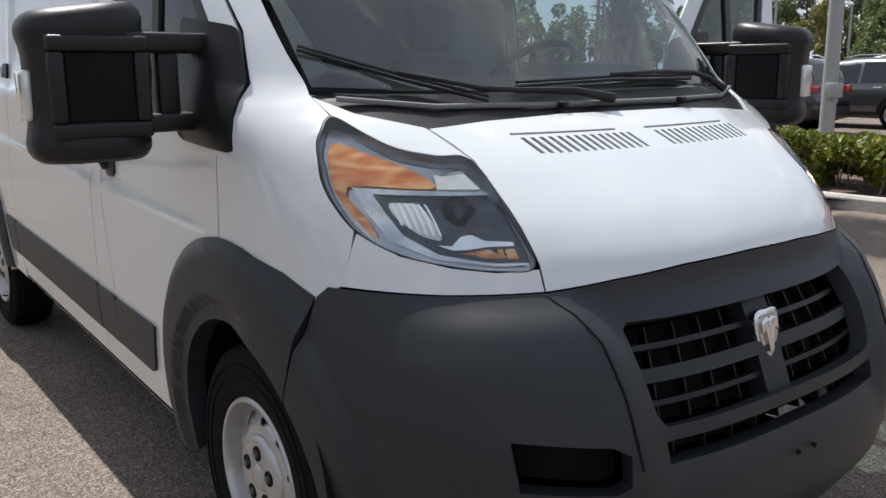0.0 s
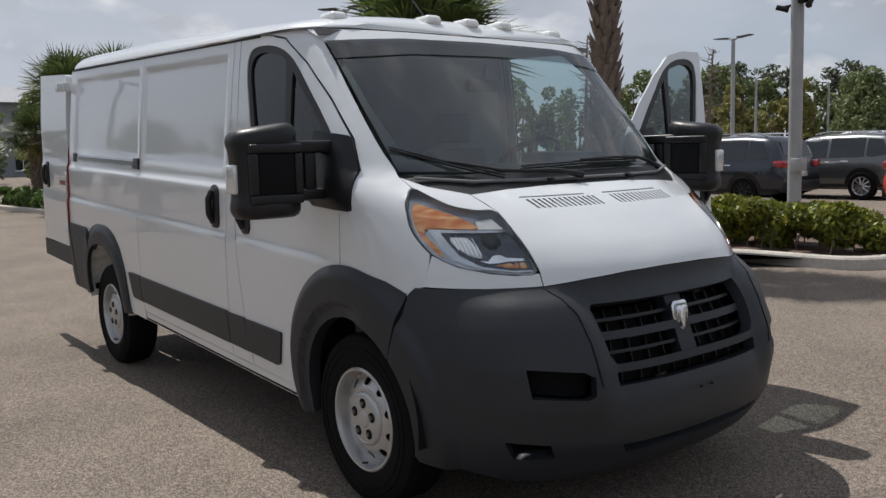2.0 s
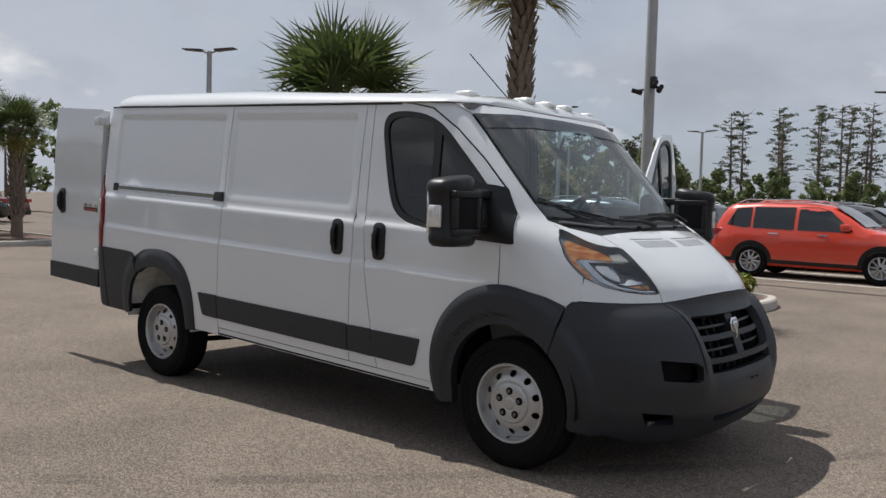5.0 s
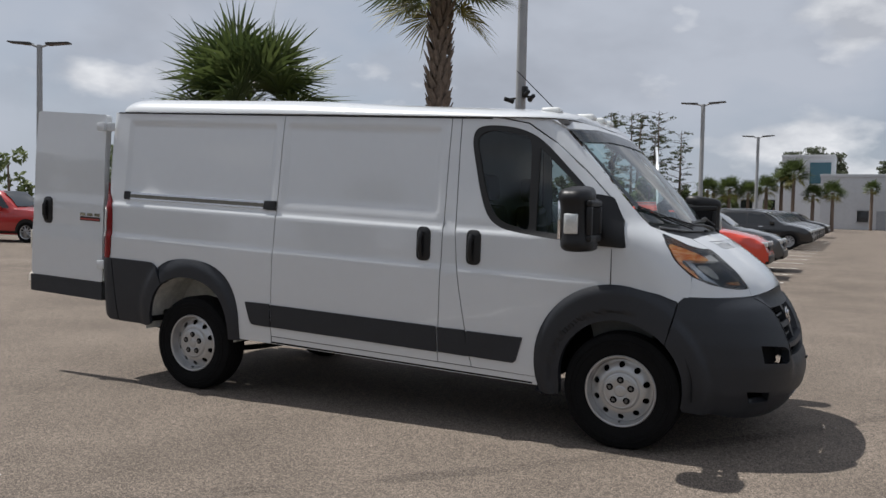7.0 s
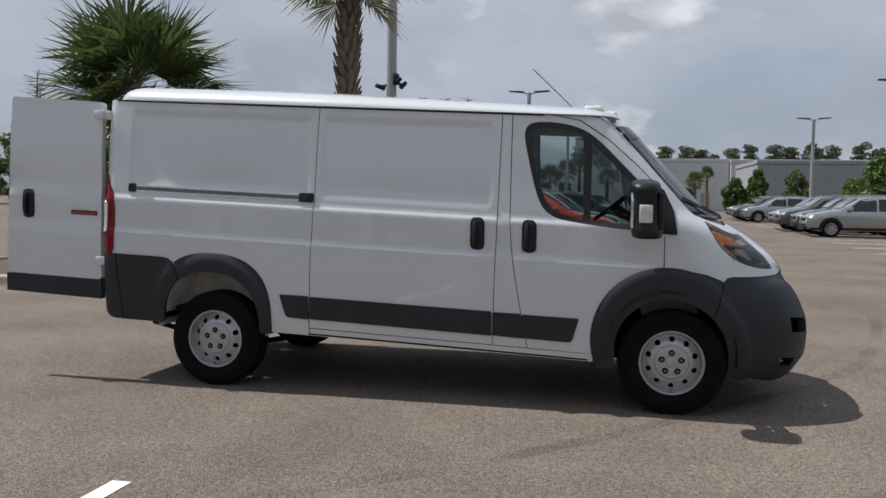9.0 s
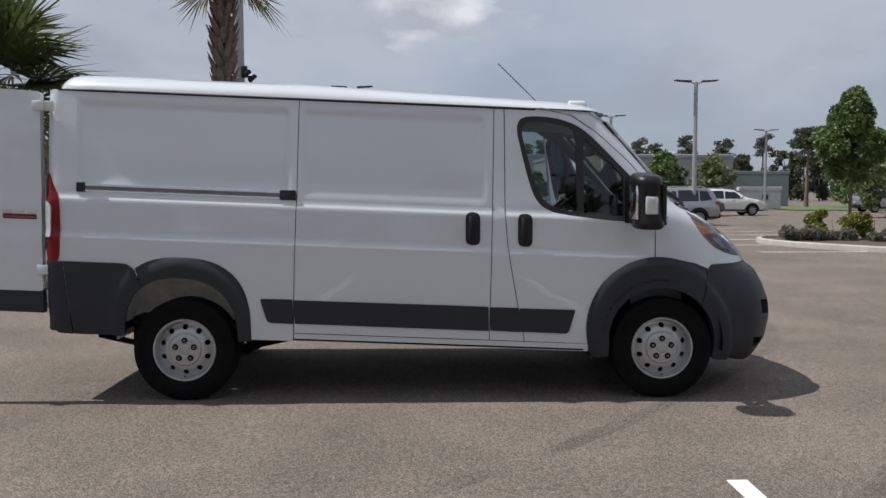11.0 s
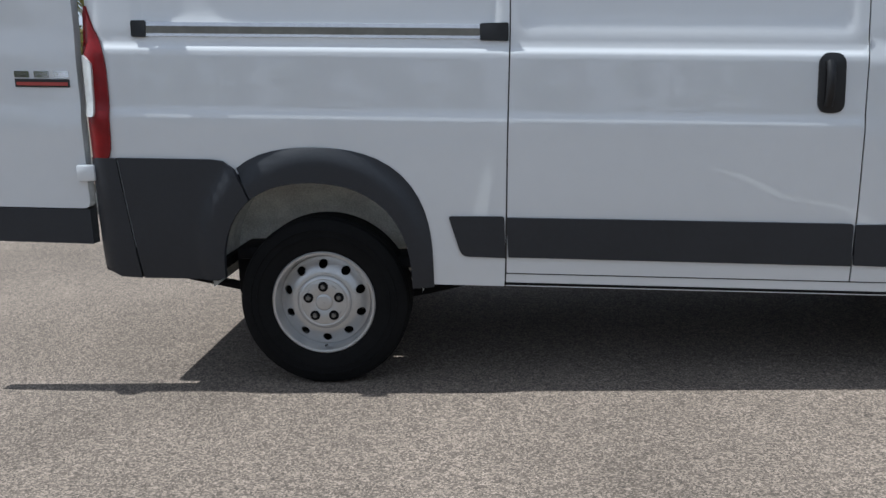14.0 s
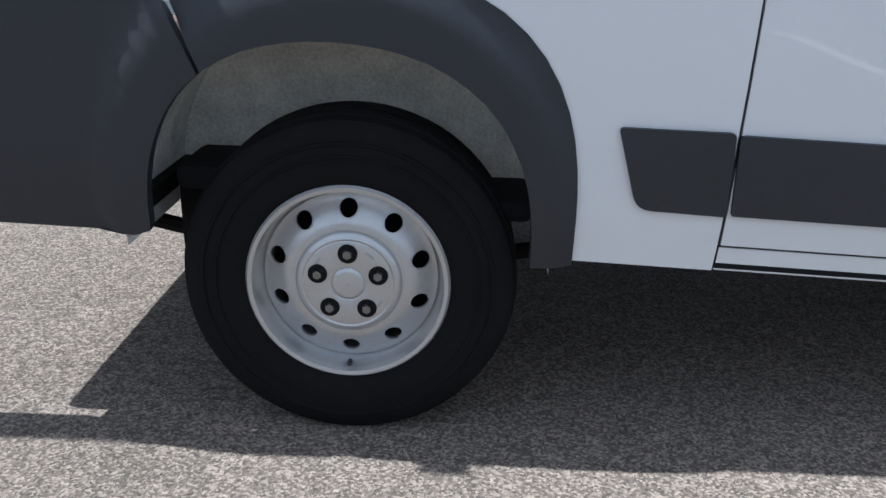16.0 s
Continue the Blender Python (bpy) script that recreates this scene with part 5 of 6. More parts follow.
# ---- palms ----
def fan(origin, way, up, size, r, verts, faces):
    """One fan-shaped frond on its stalk."""
    way, up = way.normalized(), up.normalized()
    side = way.cross(up).normalized()
    up = side.cross(way)
    stalk = size * 0.55
    hub = origin + way * stalk + Vector((0, 0, -0.10 * size))
    w = 0.014
    i = len(verts)
    verts += [origin - side * w, origin + side * w, hub + side * w * 0.7, hub - side * w * 0.7]
    faces.append((i, i + 1, i + 2, i + 3))
    n = 26
    for k in range(n):
        a = radians(-118 + 236 * k / (n - 1)) + r.normal(0, 0.02)
        d = (way * math.cos(a) + side * math.sin(a) + up * (0.12 + 0.10 * abs(math.sin(a)))).normalized()
        ln = size * (0.62 + 0.16 * math.cos(a)) * (0.9 + 0.2 * r.random())
        cross = d.cross(up).normalized() * size * 0.022
        m1 = hub + d * ln * 0.5
        tip = hub + d * ln + Vector((0, 0, -ln * (0.05 + 0.22 * r.random())))
        i = len(verts)
        verts += [hub, m1 - cross, tip, m1 + cross]
        faces += [(i, i + 1, i + 2, i + 3)]


def palm(x, y, height, crown, seed, trunk=0.19, boots=True, lean=0.0, fronds=38, label="sabal palm with fan fronds and a rough trunk", group="palms", detail=1.0):
    r = np.random.default_rng(seed)
    p = thing("palm_tree", label, "palm", group, Matrix.Translation((x, y, 0)))
    n = 14
    pts = [(lean * (i / n) ** 2, 0.3 * lean * (i / n) ** 2, height * i / n) for i in range(n + 1)]
    part("trunk", tube(pts, [trunk * (1.15 - 0.25 * i / n) * (1 + 0.05 * r.normal()) for i in range(n + 1)], 14), BARK, p)
    if boots:
        verts, faces = [], []
        rows = int(height / 0.11)
        for k in range(rows):
            z = height * (0.22 + 0.78 * k / rows)
            t = z / height
            c = Vector((lean * t * t, 0.3 * lean * t * t, z))
            for j in range(5):
                a = 2 * math.pi * j / 5 + k * 0.75 + r.normal(0, 0.12)
                d = Vector((math.cos(a), math.sin(a), 0))
                s = Vector((-d.y, d.x, 0)) * 0.065
                q = c + d * trunk * 0.9
                ln = 0.16 + 0.08 * r.random()
                e = q + d * ln * 0.62 + Vector((0, 0, ln))
                i = len(verts)
                verts += [q - s, q + s, e + s * 0.45, e - s * 0.45, q + d * 0.05 - Vector((0, 0, 0.05))]
                faces += [(i, i + 1, i + 2, i + 3), (i + 1, i, i + 4), (i + 1, i + 4, i + 2), (i + 4, i, i + 3), (i + 2, i + 4, i + 3)]
        part("bark_sheath", pydata(verts, faces), HUSK, p, "old leaf bases left on the trunk", smooth=False)
    top = Vector(pts[-1])
    for name, mat, lo, hi, cnt, k in (("crown", PALM_G, -0.30, 1.3, fronds, 1.0), ("skirt", PALM_Y, -0.85, -0.35, max(5, fronds // 6), 0.85)):
        verts, faces = [], []
        for i in range(cnt):
            a = i * 2.399 + r.normal(0, 0.2)
            e = lo + (hi - lo) * (i + 0.5) / cnt
            w = Vector((math.cos(a) * math.cos(e), math.sin(a) * math.cos(e), math.sin(e)))
            u = Vector((-math.cos(a) * math.sin(e), -math.sin(a) * math.sin(e), math.cos(e)))
            u = u + Vector((-math.sin(a), math.cos(a), 0)) * r.normal(0, 0.5)
            fan(top + Vector((0, 0, 0.12 * math.sin(e))), w, u, crown * 0.66 * k * (0.85 + 0.3 * r.random()), r, verts, faces)
        part(name, pydata(verts, faces), mat, p, smooth=False)
    return p


palm(-2.99, 5.90, 5.05, 1.55, 1, 0.120, label="tall sabal palm with a spiky brown trunk")
palm(-6.48, 5.60, 3.18, 2.05, 2, 0.17, fronds=52, label="low sabal palm with a full round crown")
for i, (x, y, h, c) in enumerate(((-22.8, 4.2, 3.7, 1.6), (-21.8, 5.3, 3.8, 1.6), (-26.2, 4.0, 2.4, 1.5), (-24.4, 6.6, 3.6, 1.5), (-21.0, 6.5, 3.3, 1.3), (-28.0, 6.0, 4.0, 1.6))):
    palm(x, y, h, c, 20 + i, 0.15, group="clustered palms", label="sabal palm in a kerbed bed")


# ---- trees ----
def tree(x, y, height, spread, seed, mat, trunk=0.16, clear=0.28, leaves=9000, size=0.12, clumps=34, name="tree", label="broad-leaved tree with a dense green crown", group="", lift=0.0):
    r = np.random.default_rng(seed)
    t = thing(name, label, "tree", group, Matrix.Translation((x, y, lift)))
    bm = tube([(0, 0, -0.05), (0.04, 0.02, height * clear), (0.1 * r.normal(), 0.1 * r.normal(), height * 0.6), (0.15 * r.normal(), 0.1, height * 0.85)], [trunk, trunk * 0.8, trunk * 0.45, trunk * 0.15], 10)
    cs, rs = [], []
    for k in range(clumps):
        h = clear + (1 - clear) * (k + 0.5) / clumps
        w = spread * math.sin(math.pi * min(1, 0.14 + 0.86 * (h - clear) / (1 - clear)) ** 0.8) * (0.5 + 0.5 * r.random())
        a = k * 2.399 + r.normal(0, 0.3)
        c = (w * math.cos(a), w * math.sin(a), height * h * (0.97 + 0.06 * r.random()))
        cs.append(c), rs.append(spread * (0.26 + 0.16 * r.random()))
        if k % 3 == 0:
            tube([(0, 0, height * max(clear * 0.9, h - 0.2)), (c[0] * 0.5, c[1] * 0.5, c[2] - 0.1 * height), c], [trunk * 0.35, trunk * 0.22, trunk * 0.06], 6, bm)
    part("trunk", bm, BARK, t)
    mesh_part("crown", leaf_cloud(cs, rs, leaves, size, seed), mat, t)
    return t


tree(12.75, 18.2, 4.35, 0.88, 5, LEAF_A, trunk=0.05, clear=0.47, leaves=16000, size=0.075, clumps=46, label="young round-crowned street tree on a thin trunk")
for i, (x, y, h, s) in enumerate(((27, 42, 4.2, 2.0), (31, 44, 4.8, 2.2), (19.5, 62, 4.4, 2.0), (23.5, 62, 4.0, 1.8), (40, 70, 4.6, 2.2), (44, 80, 5.2, 2.4), (48, 76, 6.0, 2.6), (43, 62, 6.5, 2.8), (9.9, 67.4, 3.0, 0.95), (14.5, 66.7, 3.6, 1.05), (11.6, 67.2, 3.7, 0.95), (18.6, 66.5, 3.0, 0.9))):
    tree(x, y, h, s, 40 + i, LEAF_A if i % 3 else LEAF_B, leaves=3500, size=0.20, clumps=22, trunk=0.12, clear=0.2, group="planted trees", label="planted tree with a rounded green crown")


def woods(name, x0, y0, x1, y1, n, h, seed, mat, label, size=0.27, per=900, tall=1.0, depth=10):
    """A far belt of trees as one mass of leaves, with trunks."""
    r = np.random.default_rng(seed)
    cs, rs = [], []
    bm = bmesh.new()
    for i in range(n):
        t = (i + r.random()) / n
        d = r.random() * depth
        nx, ny = (y1 - y0), -(x1 - x0)
        ln = math.hypot(nx, ny)
        px, py = x0 + (x1 - x0) * t - nx / ln * d, y0 + (y1 - y0) * t - ny / ln * d
        hh = h * (0.65 + 0.55 * r.random())
        tube([(px, py, 0), (px + 0.2 * r.normal(), py, hh * 0.8)], [0.16, 0.06], 6, bm)
        for k in range(11):
            w = hh * 0.24
            z = hh * (0.12 + 0.86 * (k + 0.5) / 11)
            q = w * (0.5 + 0.6 * math.sin(math.pi * (k + 1.5) / 13))
            a = r.random() * 6.28
            cs.append((px + q * 0.8 * math.cos(a), py + q * 0.8 * math.sin(a), z)), rs.append(hh * (0.07 + 0.06 * r.random()))
    o = thing(name, label, "trees")
    o["kind"] = "stuff"
    part("trunks", bm, BARK, o)
    mesh_part("leaves", leaf_cloud(cs, rs, per * n, size, seed), mat, o)


woods("woodland", -80, 60, -34, 72, 34, 8.0, 7, LEAF_B, "belt of mixed green woodland behind the car park", per=1300)
woods("woodland", -34, 70, -12, 78, 18, 4.8, 71, LEAF_B, "belt of low green scrub below bare pines", per=1000)
woods("spring_woodland", -36, 54, -29, 58, 4, 6.2, 8, LEAF_Y, "yellow-green spring trees before the woodland", per=1300)
woods("woodland", -14, 84, -3, 92, 6, 3.6, 9, LEAF_B, "belt of low green scrub beyond the parked cars", per=900)
tree(-26.0, 60.6, 6.0, 2.3, 61, LEAF_B, leaves=9000, size=0.17, clumps=40, trunk=0.15, clear=0.12, group="planted trees", label="round-crowned pale green tree beyond the parked cars")
woods("woodland", -66, 4, -44, 34, 16, 6.5, 10, LEAF_B, "belt of green trees behind the parked pickups", per=700)
woods("woodland", 0, 138, 80, 134, 36, 7.4, 14, LEAF_P, "dark pine belt behind the low buildings", per=600, size=0.5)
woods("woodland", 46, 62, 100, 70, 24, 7.0, 12, LEAF_B, "belt of green trees along the road", per=700)
woods("woodland", -60, -48, 70, -44, 30, 8.0, 13, LEAF_B, "belt of green trees on the near side of the car park", per=400, size=0.6)


def pine(x, y, h, seed, bare=0.6, label="tall slender pine with a bare trunk", group="tall pines", fill=900):
    r = np.random.default_rng(seed)
    t = thing("pine_tree", label, "tree", group, Matrix.Translation((x, y, 0)))
    bm = tube([(0, 0, 0), (0.1 * r.normal(), 0, h * 0.5), (0.25 * r.normal(), 0, h)], [0.22, 0.15, 0.04], 7)
    cs, rs = [], []
    for k in range(16):
        z = h * (bare + (1 - bare) * k / 15)
        a, ln = r.random() * 6.28, h * 0.12 * (1.15 - 0.6 * k / 15) * (0.5 + 0.7 * r.random())
        e = (ln * math.cos(a), ln * math.sin(a), z + 0.2 * ln)
        tube([(0, 0, z - 0.1), e], [0.05, 0.02], 5, bm)
        cs.append(e), rs.append((0.75 + 0.4 * r.random(), 0.75 + 0.4 * r.random(), 0.28 + 0.2 * r.random()))
    part("trunk", bm, BARK, t)
    mesh_part("needles", leaf_cloud(cs, rs, fill, 0.20, seed, shell=0.1), LEAF_P, t)


def bare_pine(x, y, h, seed, low=0.3, spread=0.13, tufts=0.25, group="bare pines", label="thinly leaved cypress with layered bare limbs"):
    """A slender trunk with many level limbs that fork into twigs, nearly without leaves."""
    r = np.random.default_rng(seed)
    t = thing("cypress_tree", label, "tree", group, Matrix.Translation((x, y, 0)))
    lean = 0.25 * r.normal()
    bm = tube([(0, 0, 0), (0.3 * lean, 0, h * 0.5), (lean, 0, h)], [0.19, 0.12, 0.03], 7)
    limbs, cs = bmesh.new(), []
    for k in range(30):
        f = k / 29
        z = h * (low + (0.97 - low) * f)
        c = Vector((lean * (z / h) ** 1.7, 0, z))
        a, ln = k * 2.4 + r.normal(0, 0.5), h * spread * (1.1 - 0.65 * f) * (0.45 + 0.75 * r.random())
        e = c + Vector((ln * math.cos(a), ln * math.sin(a), ln * r.uniform(-0.05, 0.35)))
        tube([c, e], [0.045, 0.018], 4, limbs)
        for _ in range(5):
            q = c.lerp(e, r.uniform(0.35, 1.0))
            w = q + Vector((r.normal(0, 0.45), r.normal(0, 0.45), abs(r.normal(0.12, 0.2))))
            tube([q, w], [0.022, 0.010], 3, limbs)
            if r.random() < tufts:
                cs.append(tuple(w))
    part("trunk", bm, BARK, t)
    part("limbs", limbs, TWIG, t)
    if cs:
        mesh_part("needles", leaf_cloud(cs, [(0.42, 0.42, 0.14)] * len(cs), 26 * len(cs), 0.13, seed, shell=0.1), LEAF_P, t)


rr = random.Random(4)
for i in range(12):
    bare_pine(-29.0 + i * 1.32 + rr.uniform(-0.5, 0.5), 85 + rr.uniform(-2, 5), rr.uniform(10.2, 12.6) + 0.5 - 0.25 * max(0, i - 6), 60 + i)
for i, (x, y, h) in enumerate(((-35.8, 41.0, 9.0), (-36.6, 42.4, 8.2), (-29.6, 46.0, 7.7))):
    bare_pine(x, y, h, 80 + i, 0.35, 0.10, 0.0, label="leafless slender tree among the woodland")
for i in range(5):
    pine(-50 + i * 3.4 + rr.uniform(-1, 1), 78 + rr.uniform(-3, 6), rr.uniform(8.5, 10), 90 + i, 0.5, fill=1200)
for i, (x, h) in enumerate(((-6, 9.6), (-3, 10.2), (0, 9.2), (7, 8.3), (10, 8.0), (12, 7.6), (17, 7.7), (20, 8.2), (23, 8.3), (25.5, 8.0), (29, 8.6), (31.5, 8.1), (36, 8.6), (39, 8.0), (43, 9.0), (49, 8.4), (56, 9.2), (64, 9.0))):
    pine(x, 134 + rr.uniform(-2, 3), h + 1.3, 100 + i, 0.68, "flat-topped pine behind the low building", "far pines", 1500)
pine(37.1, 75, 7.4, 130, 0.78, "umbrella-topped pine on a bare trunk", "far pines", 1800)


# ---- hedge and shrubs ----
def hedge(x0, x1, y0, y1, h, seed, n, mat, label, name="hedge", size=0.045):
    r = np.random.default_rng(seed)
    cs, rs = [], []
    m = max(4, int((x1 - x0) * (y1 - y0) * 9))
    for _ in range(m):
        q = 0.13 + 0.09 * r.random()
        cs.append((r.uniform(x0 + q, x1 - q), r.uniform(y0 + q, y1 - q), 0.12 + r.uniform(0.25, 1.0) * (h - q - 0.12)))
        rs.append((q * 1.3, q * 1.3, q))
    o = thing(name, label, "hedge")
    tagged(o, kind="stuff")
    bm = bmesh.new()
    for k in range(int((x1 - x0) * 7)):
        x, y = r.uniform(x0 + 0.1, x1 - 0.1), r.uniform(y0 + 0.15, y1 - 0.15)
        tube([(x, y, 0.08), (x + 0.1 * r.normal(), y + 0.1 * r.normal(), h * 0.7)], [0.012, 0.005], 5, bm)
    part("stems", bm, BARK, o)
    mesh_part("leaves", leaf_cloud(cs, rs, n, size, seed, shell=0.35), mat, o)


hedge(-3.6, -0.12, 7.15, 8.55, 0.80, 31, 32000, LEAF_H, "clipped yellow-green hedge on a mulch bed")
hedge(-29, -19.6, 3.2, 4.4, 0.75, 32, 14000, LEAF_A, "dark green low hedge under palms", size=0.09)
for i, (x, y, h, w, m) in enumerate(((10.9, 17.4, 0.58, 1.5, LEAF_G), (11.75, 18.1, 1.0, 0.6, LEAF_H), (12.0, 17.3, 0.5, 1.0, LEAF_G), (12.75, 17.9, 0.95, 1.3, LEAF_H), (13.3, 17.0, 0.45, 1.4, LEAF_G), (14.3, 17.4, 0.85, 0.9, LEAF_H), (16.0, 15.4, 0.5, 1.6, LEAF_G))):
    hedge(x - w / 2, x + w / 2, y - 0.45, y + 0.45, h, 50 + i, 2600, m, "loose shrub with small leaves in a mulch bed", "shrub", 0.05)


# ---- lamp posts ----
def lamp_post(x, y, h=6.32, turn=0.0, base=None):
    p = base or thing("street_lamp", "grey steel lamp post with two flat heads", "street lamp", "car park lamps")
    if base is None:
        part("pole", lathe([(0.001, 0.0), (0.11, 0.0), (0.085, h), (0.001, h)], 8, "Z"), GALV, p)
        part("footing", lathe([(0.001, 0.55), (0.24, 0.55), (0.26, 0.52), (0.26, 0), (0.001, 0)], 20, "Z"), KERB, p)
        for s in (-1, 1):
            part("arm", tube([(0, 0, h - 0.08), (s * 0.28, 0, h + 0.02)], 0.035, 8), GALV, p)
            hd = boxed(-0.36, 0.36, -0.17, 0.17, -0.035, 0.045, bevel=0.025, segs=2)
            for v in hd.verts:
                v.co.z *= 1.0 - 0.45 * (v.co.x * s + 0.36) / 0.72
            hd.transform(Matrix.Translation((s * 0.60, 0, h + 0.05)) @ pose(0, 0, 0, 0, -s * 4, 0))
            part("lamp_head", hd, material("dark_bronze", (0.06, 0.058, 0.055), 0.5, 0.3, vary=0.1) if "dark_bronze" not in bpy.data.materials else bpy.data.materials["dark_bronze"], p)
    p.matrix_basis = pose(x, y, 0, 0, 0, turn)
    return p


first = lamp_post(-20.2, 12.5, turn=25)
for x, y, a in ((-18.6, 32.3, 0), (-17.3, 47.1, 0), (-32, 66, 0), (-31.7, 55, 0), (-30.5, 84, 0), (-3.3, 33.0, 0), (-2.7, 50.3, 0), (12.0, 47.7, 0), (12.0, 30.6, 0), (27, 60, 0), (-12, -20, 30), (5, -24, 0)):
    copy_thing(first, pose(x, y, 0, 0, 0, a))
# pole with cameras in the palm island
cp = thing("camera_pole", "grey pole carrying security cameras", "pole", at=Matrix.Translation((-4.2, 12.7, 0)))
part("pole", lathe([(0.001, 0.0), (0.13, 0.0), (0.105, 9.0), (0.001, 9.0)], 16, "Z"), GALV, cp)
part("cabinet", boxed(0.02, 0.22, -0.20, 0.05, 0.95, 1.20, bevel=0.01), GALV, cp)
for z, y, x in ((4.18, -0.16, 0.20), (4.05, -0.10, -0.24), (4.08, -0.14, 0.32)):
    part("bracket", tube([(0, 0, z + 0.06), (x, y, z + 0.03)], 0.025, 6), BLACK, cp)
    hd = lathe([(0.001, -0.13), (0.05, -0.13), (0.055, 0.08), (0.065, 0.1), (0.001, 0.11)], 12, "Y")
    hd.transform(Matrix.Translation((x, y, z)) @ pose(0, 0, 0, -15, 0, 40 if x > 0 else -50))
    part("camera_housing", hd, BLACK, cp)
part("junction_box", boxed(0.08, 0.20, -0.16, -0.02, 4.10, 4.36, bevel=0.015), BLACK, cp)


# ---- parked cars ----
def paint(name, base, metal=0.4):
    return material(name, base, 0.3, metal, coat=0.9, vary=0.03, scale=2)


CAR_PAINTS = {"dark blue": paint("paint_navy", (0.012, 0.016, 0.028)), "grey": paint("paint_grey", (0.085, 0.09, 0.095)), "orange-red": paint("paint_red", (0.60, 0.045, 0.018), 0.0), "silver": paint("paint_silver", (0.36, 0.37, 0.38), 0.7),
              "black": paint("paint_black", (0.010, 0.010, 0.011), 0.1), "white": paint("paint_white", (0.72, 0.72, 0.71), 0.0), "blue": material("paint_blue", (0.004, 0.045, 0.26), 0.35, 0.1, coat=0.25, vary=0.03, scale=2), "maroon": paint("paint_maroon", (0.10, 0.008, 0.010), 0.3), "red": paint("paint_bright_red", (0.42, 0.02, 0.018), 0.0)}
CAR_MESH = {}


def car_meshes(kind):
    if kind in CAR_MESH:
        return CAR_MESH[kind]
    L, B = 4.62, 0.92
    if kind == "suv":
        prof = [(-2.30, 0.78), (-2.26, 1.02), (-2.18, 1.20), (-2.05, 1.52), (-1.85, 1.66), (-1.2, 1.71), (-0.2, 1.70), (0.30, 1.63), (0.72, 1.38), (1.02, 1.16), (1.5, 1.09), (2.0, 0.98), (2.24, 0.84), (2.32, 0.62)]
        belt = 1.06
        wins = [[(-1.92, 1.16), (-1.52, 1.10), (-1.38, 1.12), (-1.38, 1.56), (-1.74, 1.53)], [(-1.32, 1.10), (-0.42, 1.08), (-0.42, 1.58), (-1.32, 1.57)], [(-0.34, 1.08), (0.72, 1.07), (0.80, 1.10), (0.30, 1.52), (0.05, 1.585), (-0.34, 1.59)]]
    else:
        prof = [(-2.85, 0.72), (-2.83, 1.12), (-2.5, 1.14), (-1.05, 1.14), (-0.98, 1.60), (-0.85, 1.78), (0.2, 1.80), (0.55, 1.76), (0.98, 1.46), (1.25, 1.20), (2.0, 1.13), (2.55, 1.04), (2.72, 0.85), (2.78, 0.6)]
        belt = 1.14
        wins = [[(-0.90, 1.20), (-0.05, 1.18), (-0.05, 1.68), (-0.82, 1.68)], [(0.03, 1.18), (0.98, 1.17), (1.02, 1.20), (0.62, 1.60), (0.50, 1.67), (0.03, 1.68)]]
    xs = np.linspace(prof[0][0], prof[-1][0], 46)
    tops = np.interp(xs, [p[0] for p in prof], [p[1] for p in prof])
    half = prof[-1][0]

    def sec(x, top):
        e = abs(x) / half
        b = B * (1 - 0.16 * max(0, (e - 0.72) / 0.28) ** 2)
        low = 0.26 + 0.10 * max(0, (e - 0.85) / 0.15)
        pts = [(b - 0.10, low), (b - 0.02, low + 0.10), (b, 0.62), (b + 0.015, 0.80), (b - 0.01, 0.95), (b - 0.04, belt), (b - 0.13, belt + 0.30), (b - 0.20, belt + 0.50), (b - 0.33, belt + 0.60), (0, belt + 0.62)]
        k = (top - low) / 1.0
        out = []
        for y, z in pts:
            if top < belt + 0.08:
                z = min(z, top - 0.05 + 0.05 * (1 - (y / b) ** 4)) if z > top - 0.05 else z
                if z >= top - 0.06:
                    y = y if y < b - 0.2 else y - 0.03
            else:
                if z > belt:
                    f = (z - belt) / 0.62
                    z = belt + f * (top - belt)
                    y = y + (b - 0.04 - y) * max(0, 1 - (top - belt) / 0.62) * 0.8
            out.append((y, z))
        return out
    verts, faces = [], []
    m = 10
    for x, top in zip(xs, tops):
        s = sec(x, top)
        for y, z in s:
            verts.append((x, -y, z))
        for y, z in s[::-1][1:]:
            verts.append((x, y, z))
    w = 2 * m - 1
    for i in range(len(xs) - 1):
        for k in range(w - 1):
            faces.append((i * w + k, i * w + k + 1, (i + 1) * w + k + 1, (i + 1) * w + k))
    faces.append(tuple(range(w - 1, -1, -1)))
    faces.append(tuple((len(xs) - 1) * w + k for k in range(w)))
    body = pydata(verts, faces)
    bmesh.ops.recalc_face_normals(body, faces=body.faces)
    got = {"body": body, "belt": belt, "wins": wins, "half": half, "rear": prof[0][0], "prof": prof}

    def skin(x, z):
        top = float(np.interp(x, [p[0] for p in prof], [p[1] for p in prof]))
        s = sec(x, top)
        return float(np.interp(z, [p[1] for p in s[:9]], [p[0] for p in s[:9]]))
    got["skin"] = skin
    got["body_mesh"] = None
    CAR_MESH[kind] = got
    return got


def sheet_on(skin, poly, off, s):
    def place(x, z):
        return Vector((x, s * skin(x, z), z))
    return panel(poly, place, step=0.12, off=off, flange=0.02, rake=False)


RIMS = material("alloy_rim", (0.42, 0.42, 0.43), 0.3, 0.8)
CHROMESTRIP = material("chrome_strip", (0.6, 0.6, 0.6), 0.15, 1.0)
TAILRED = material("tail_red", (0.35, 0.01, 0.012), 0.15, coat=1.0)


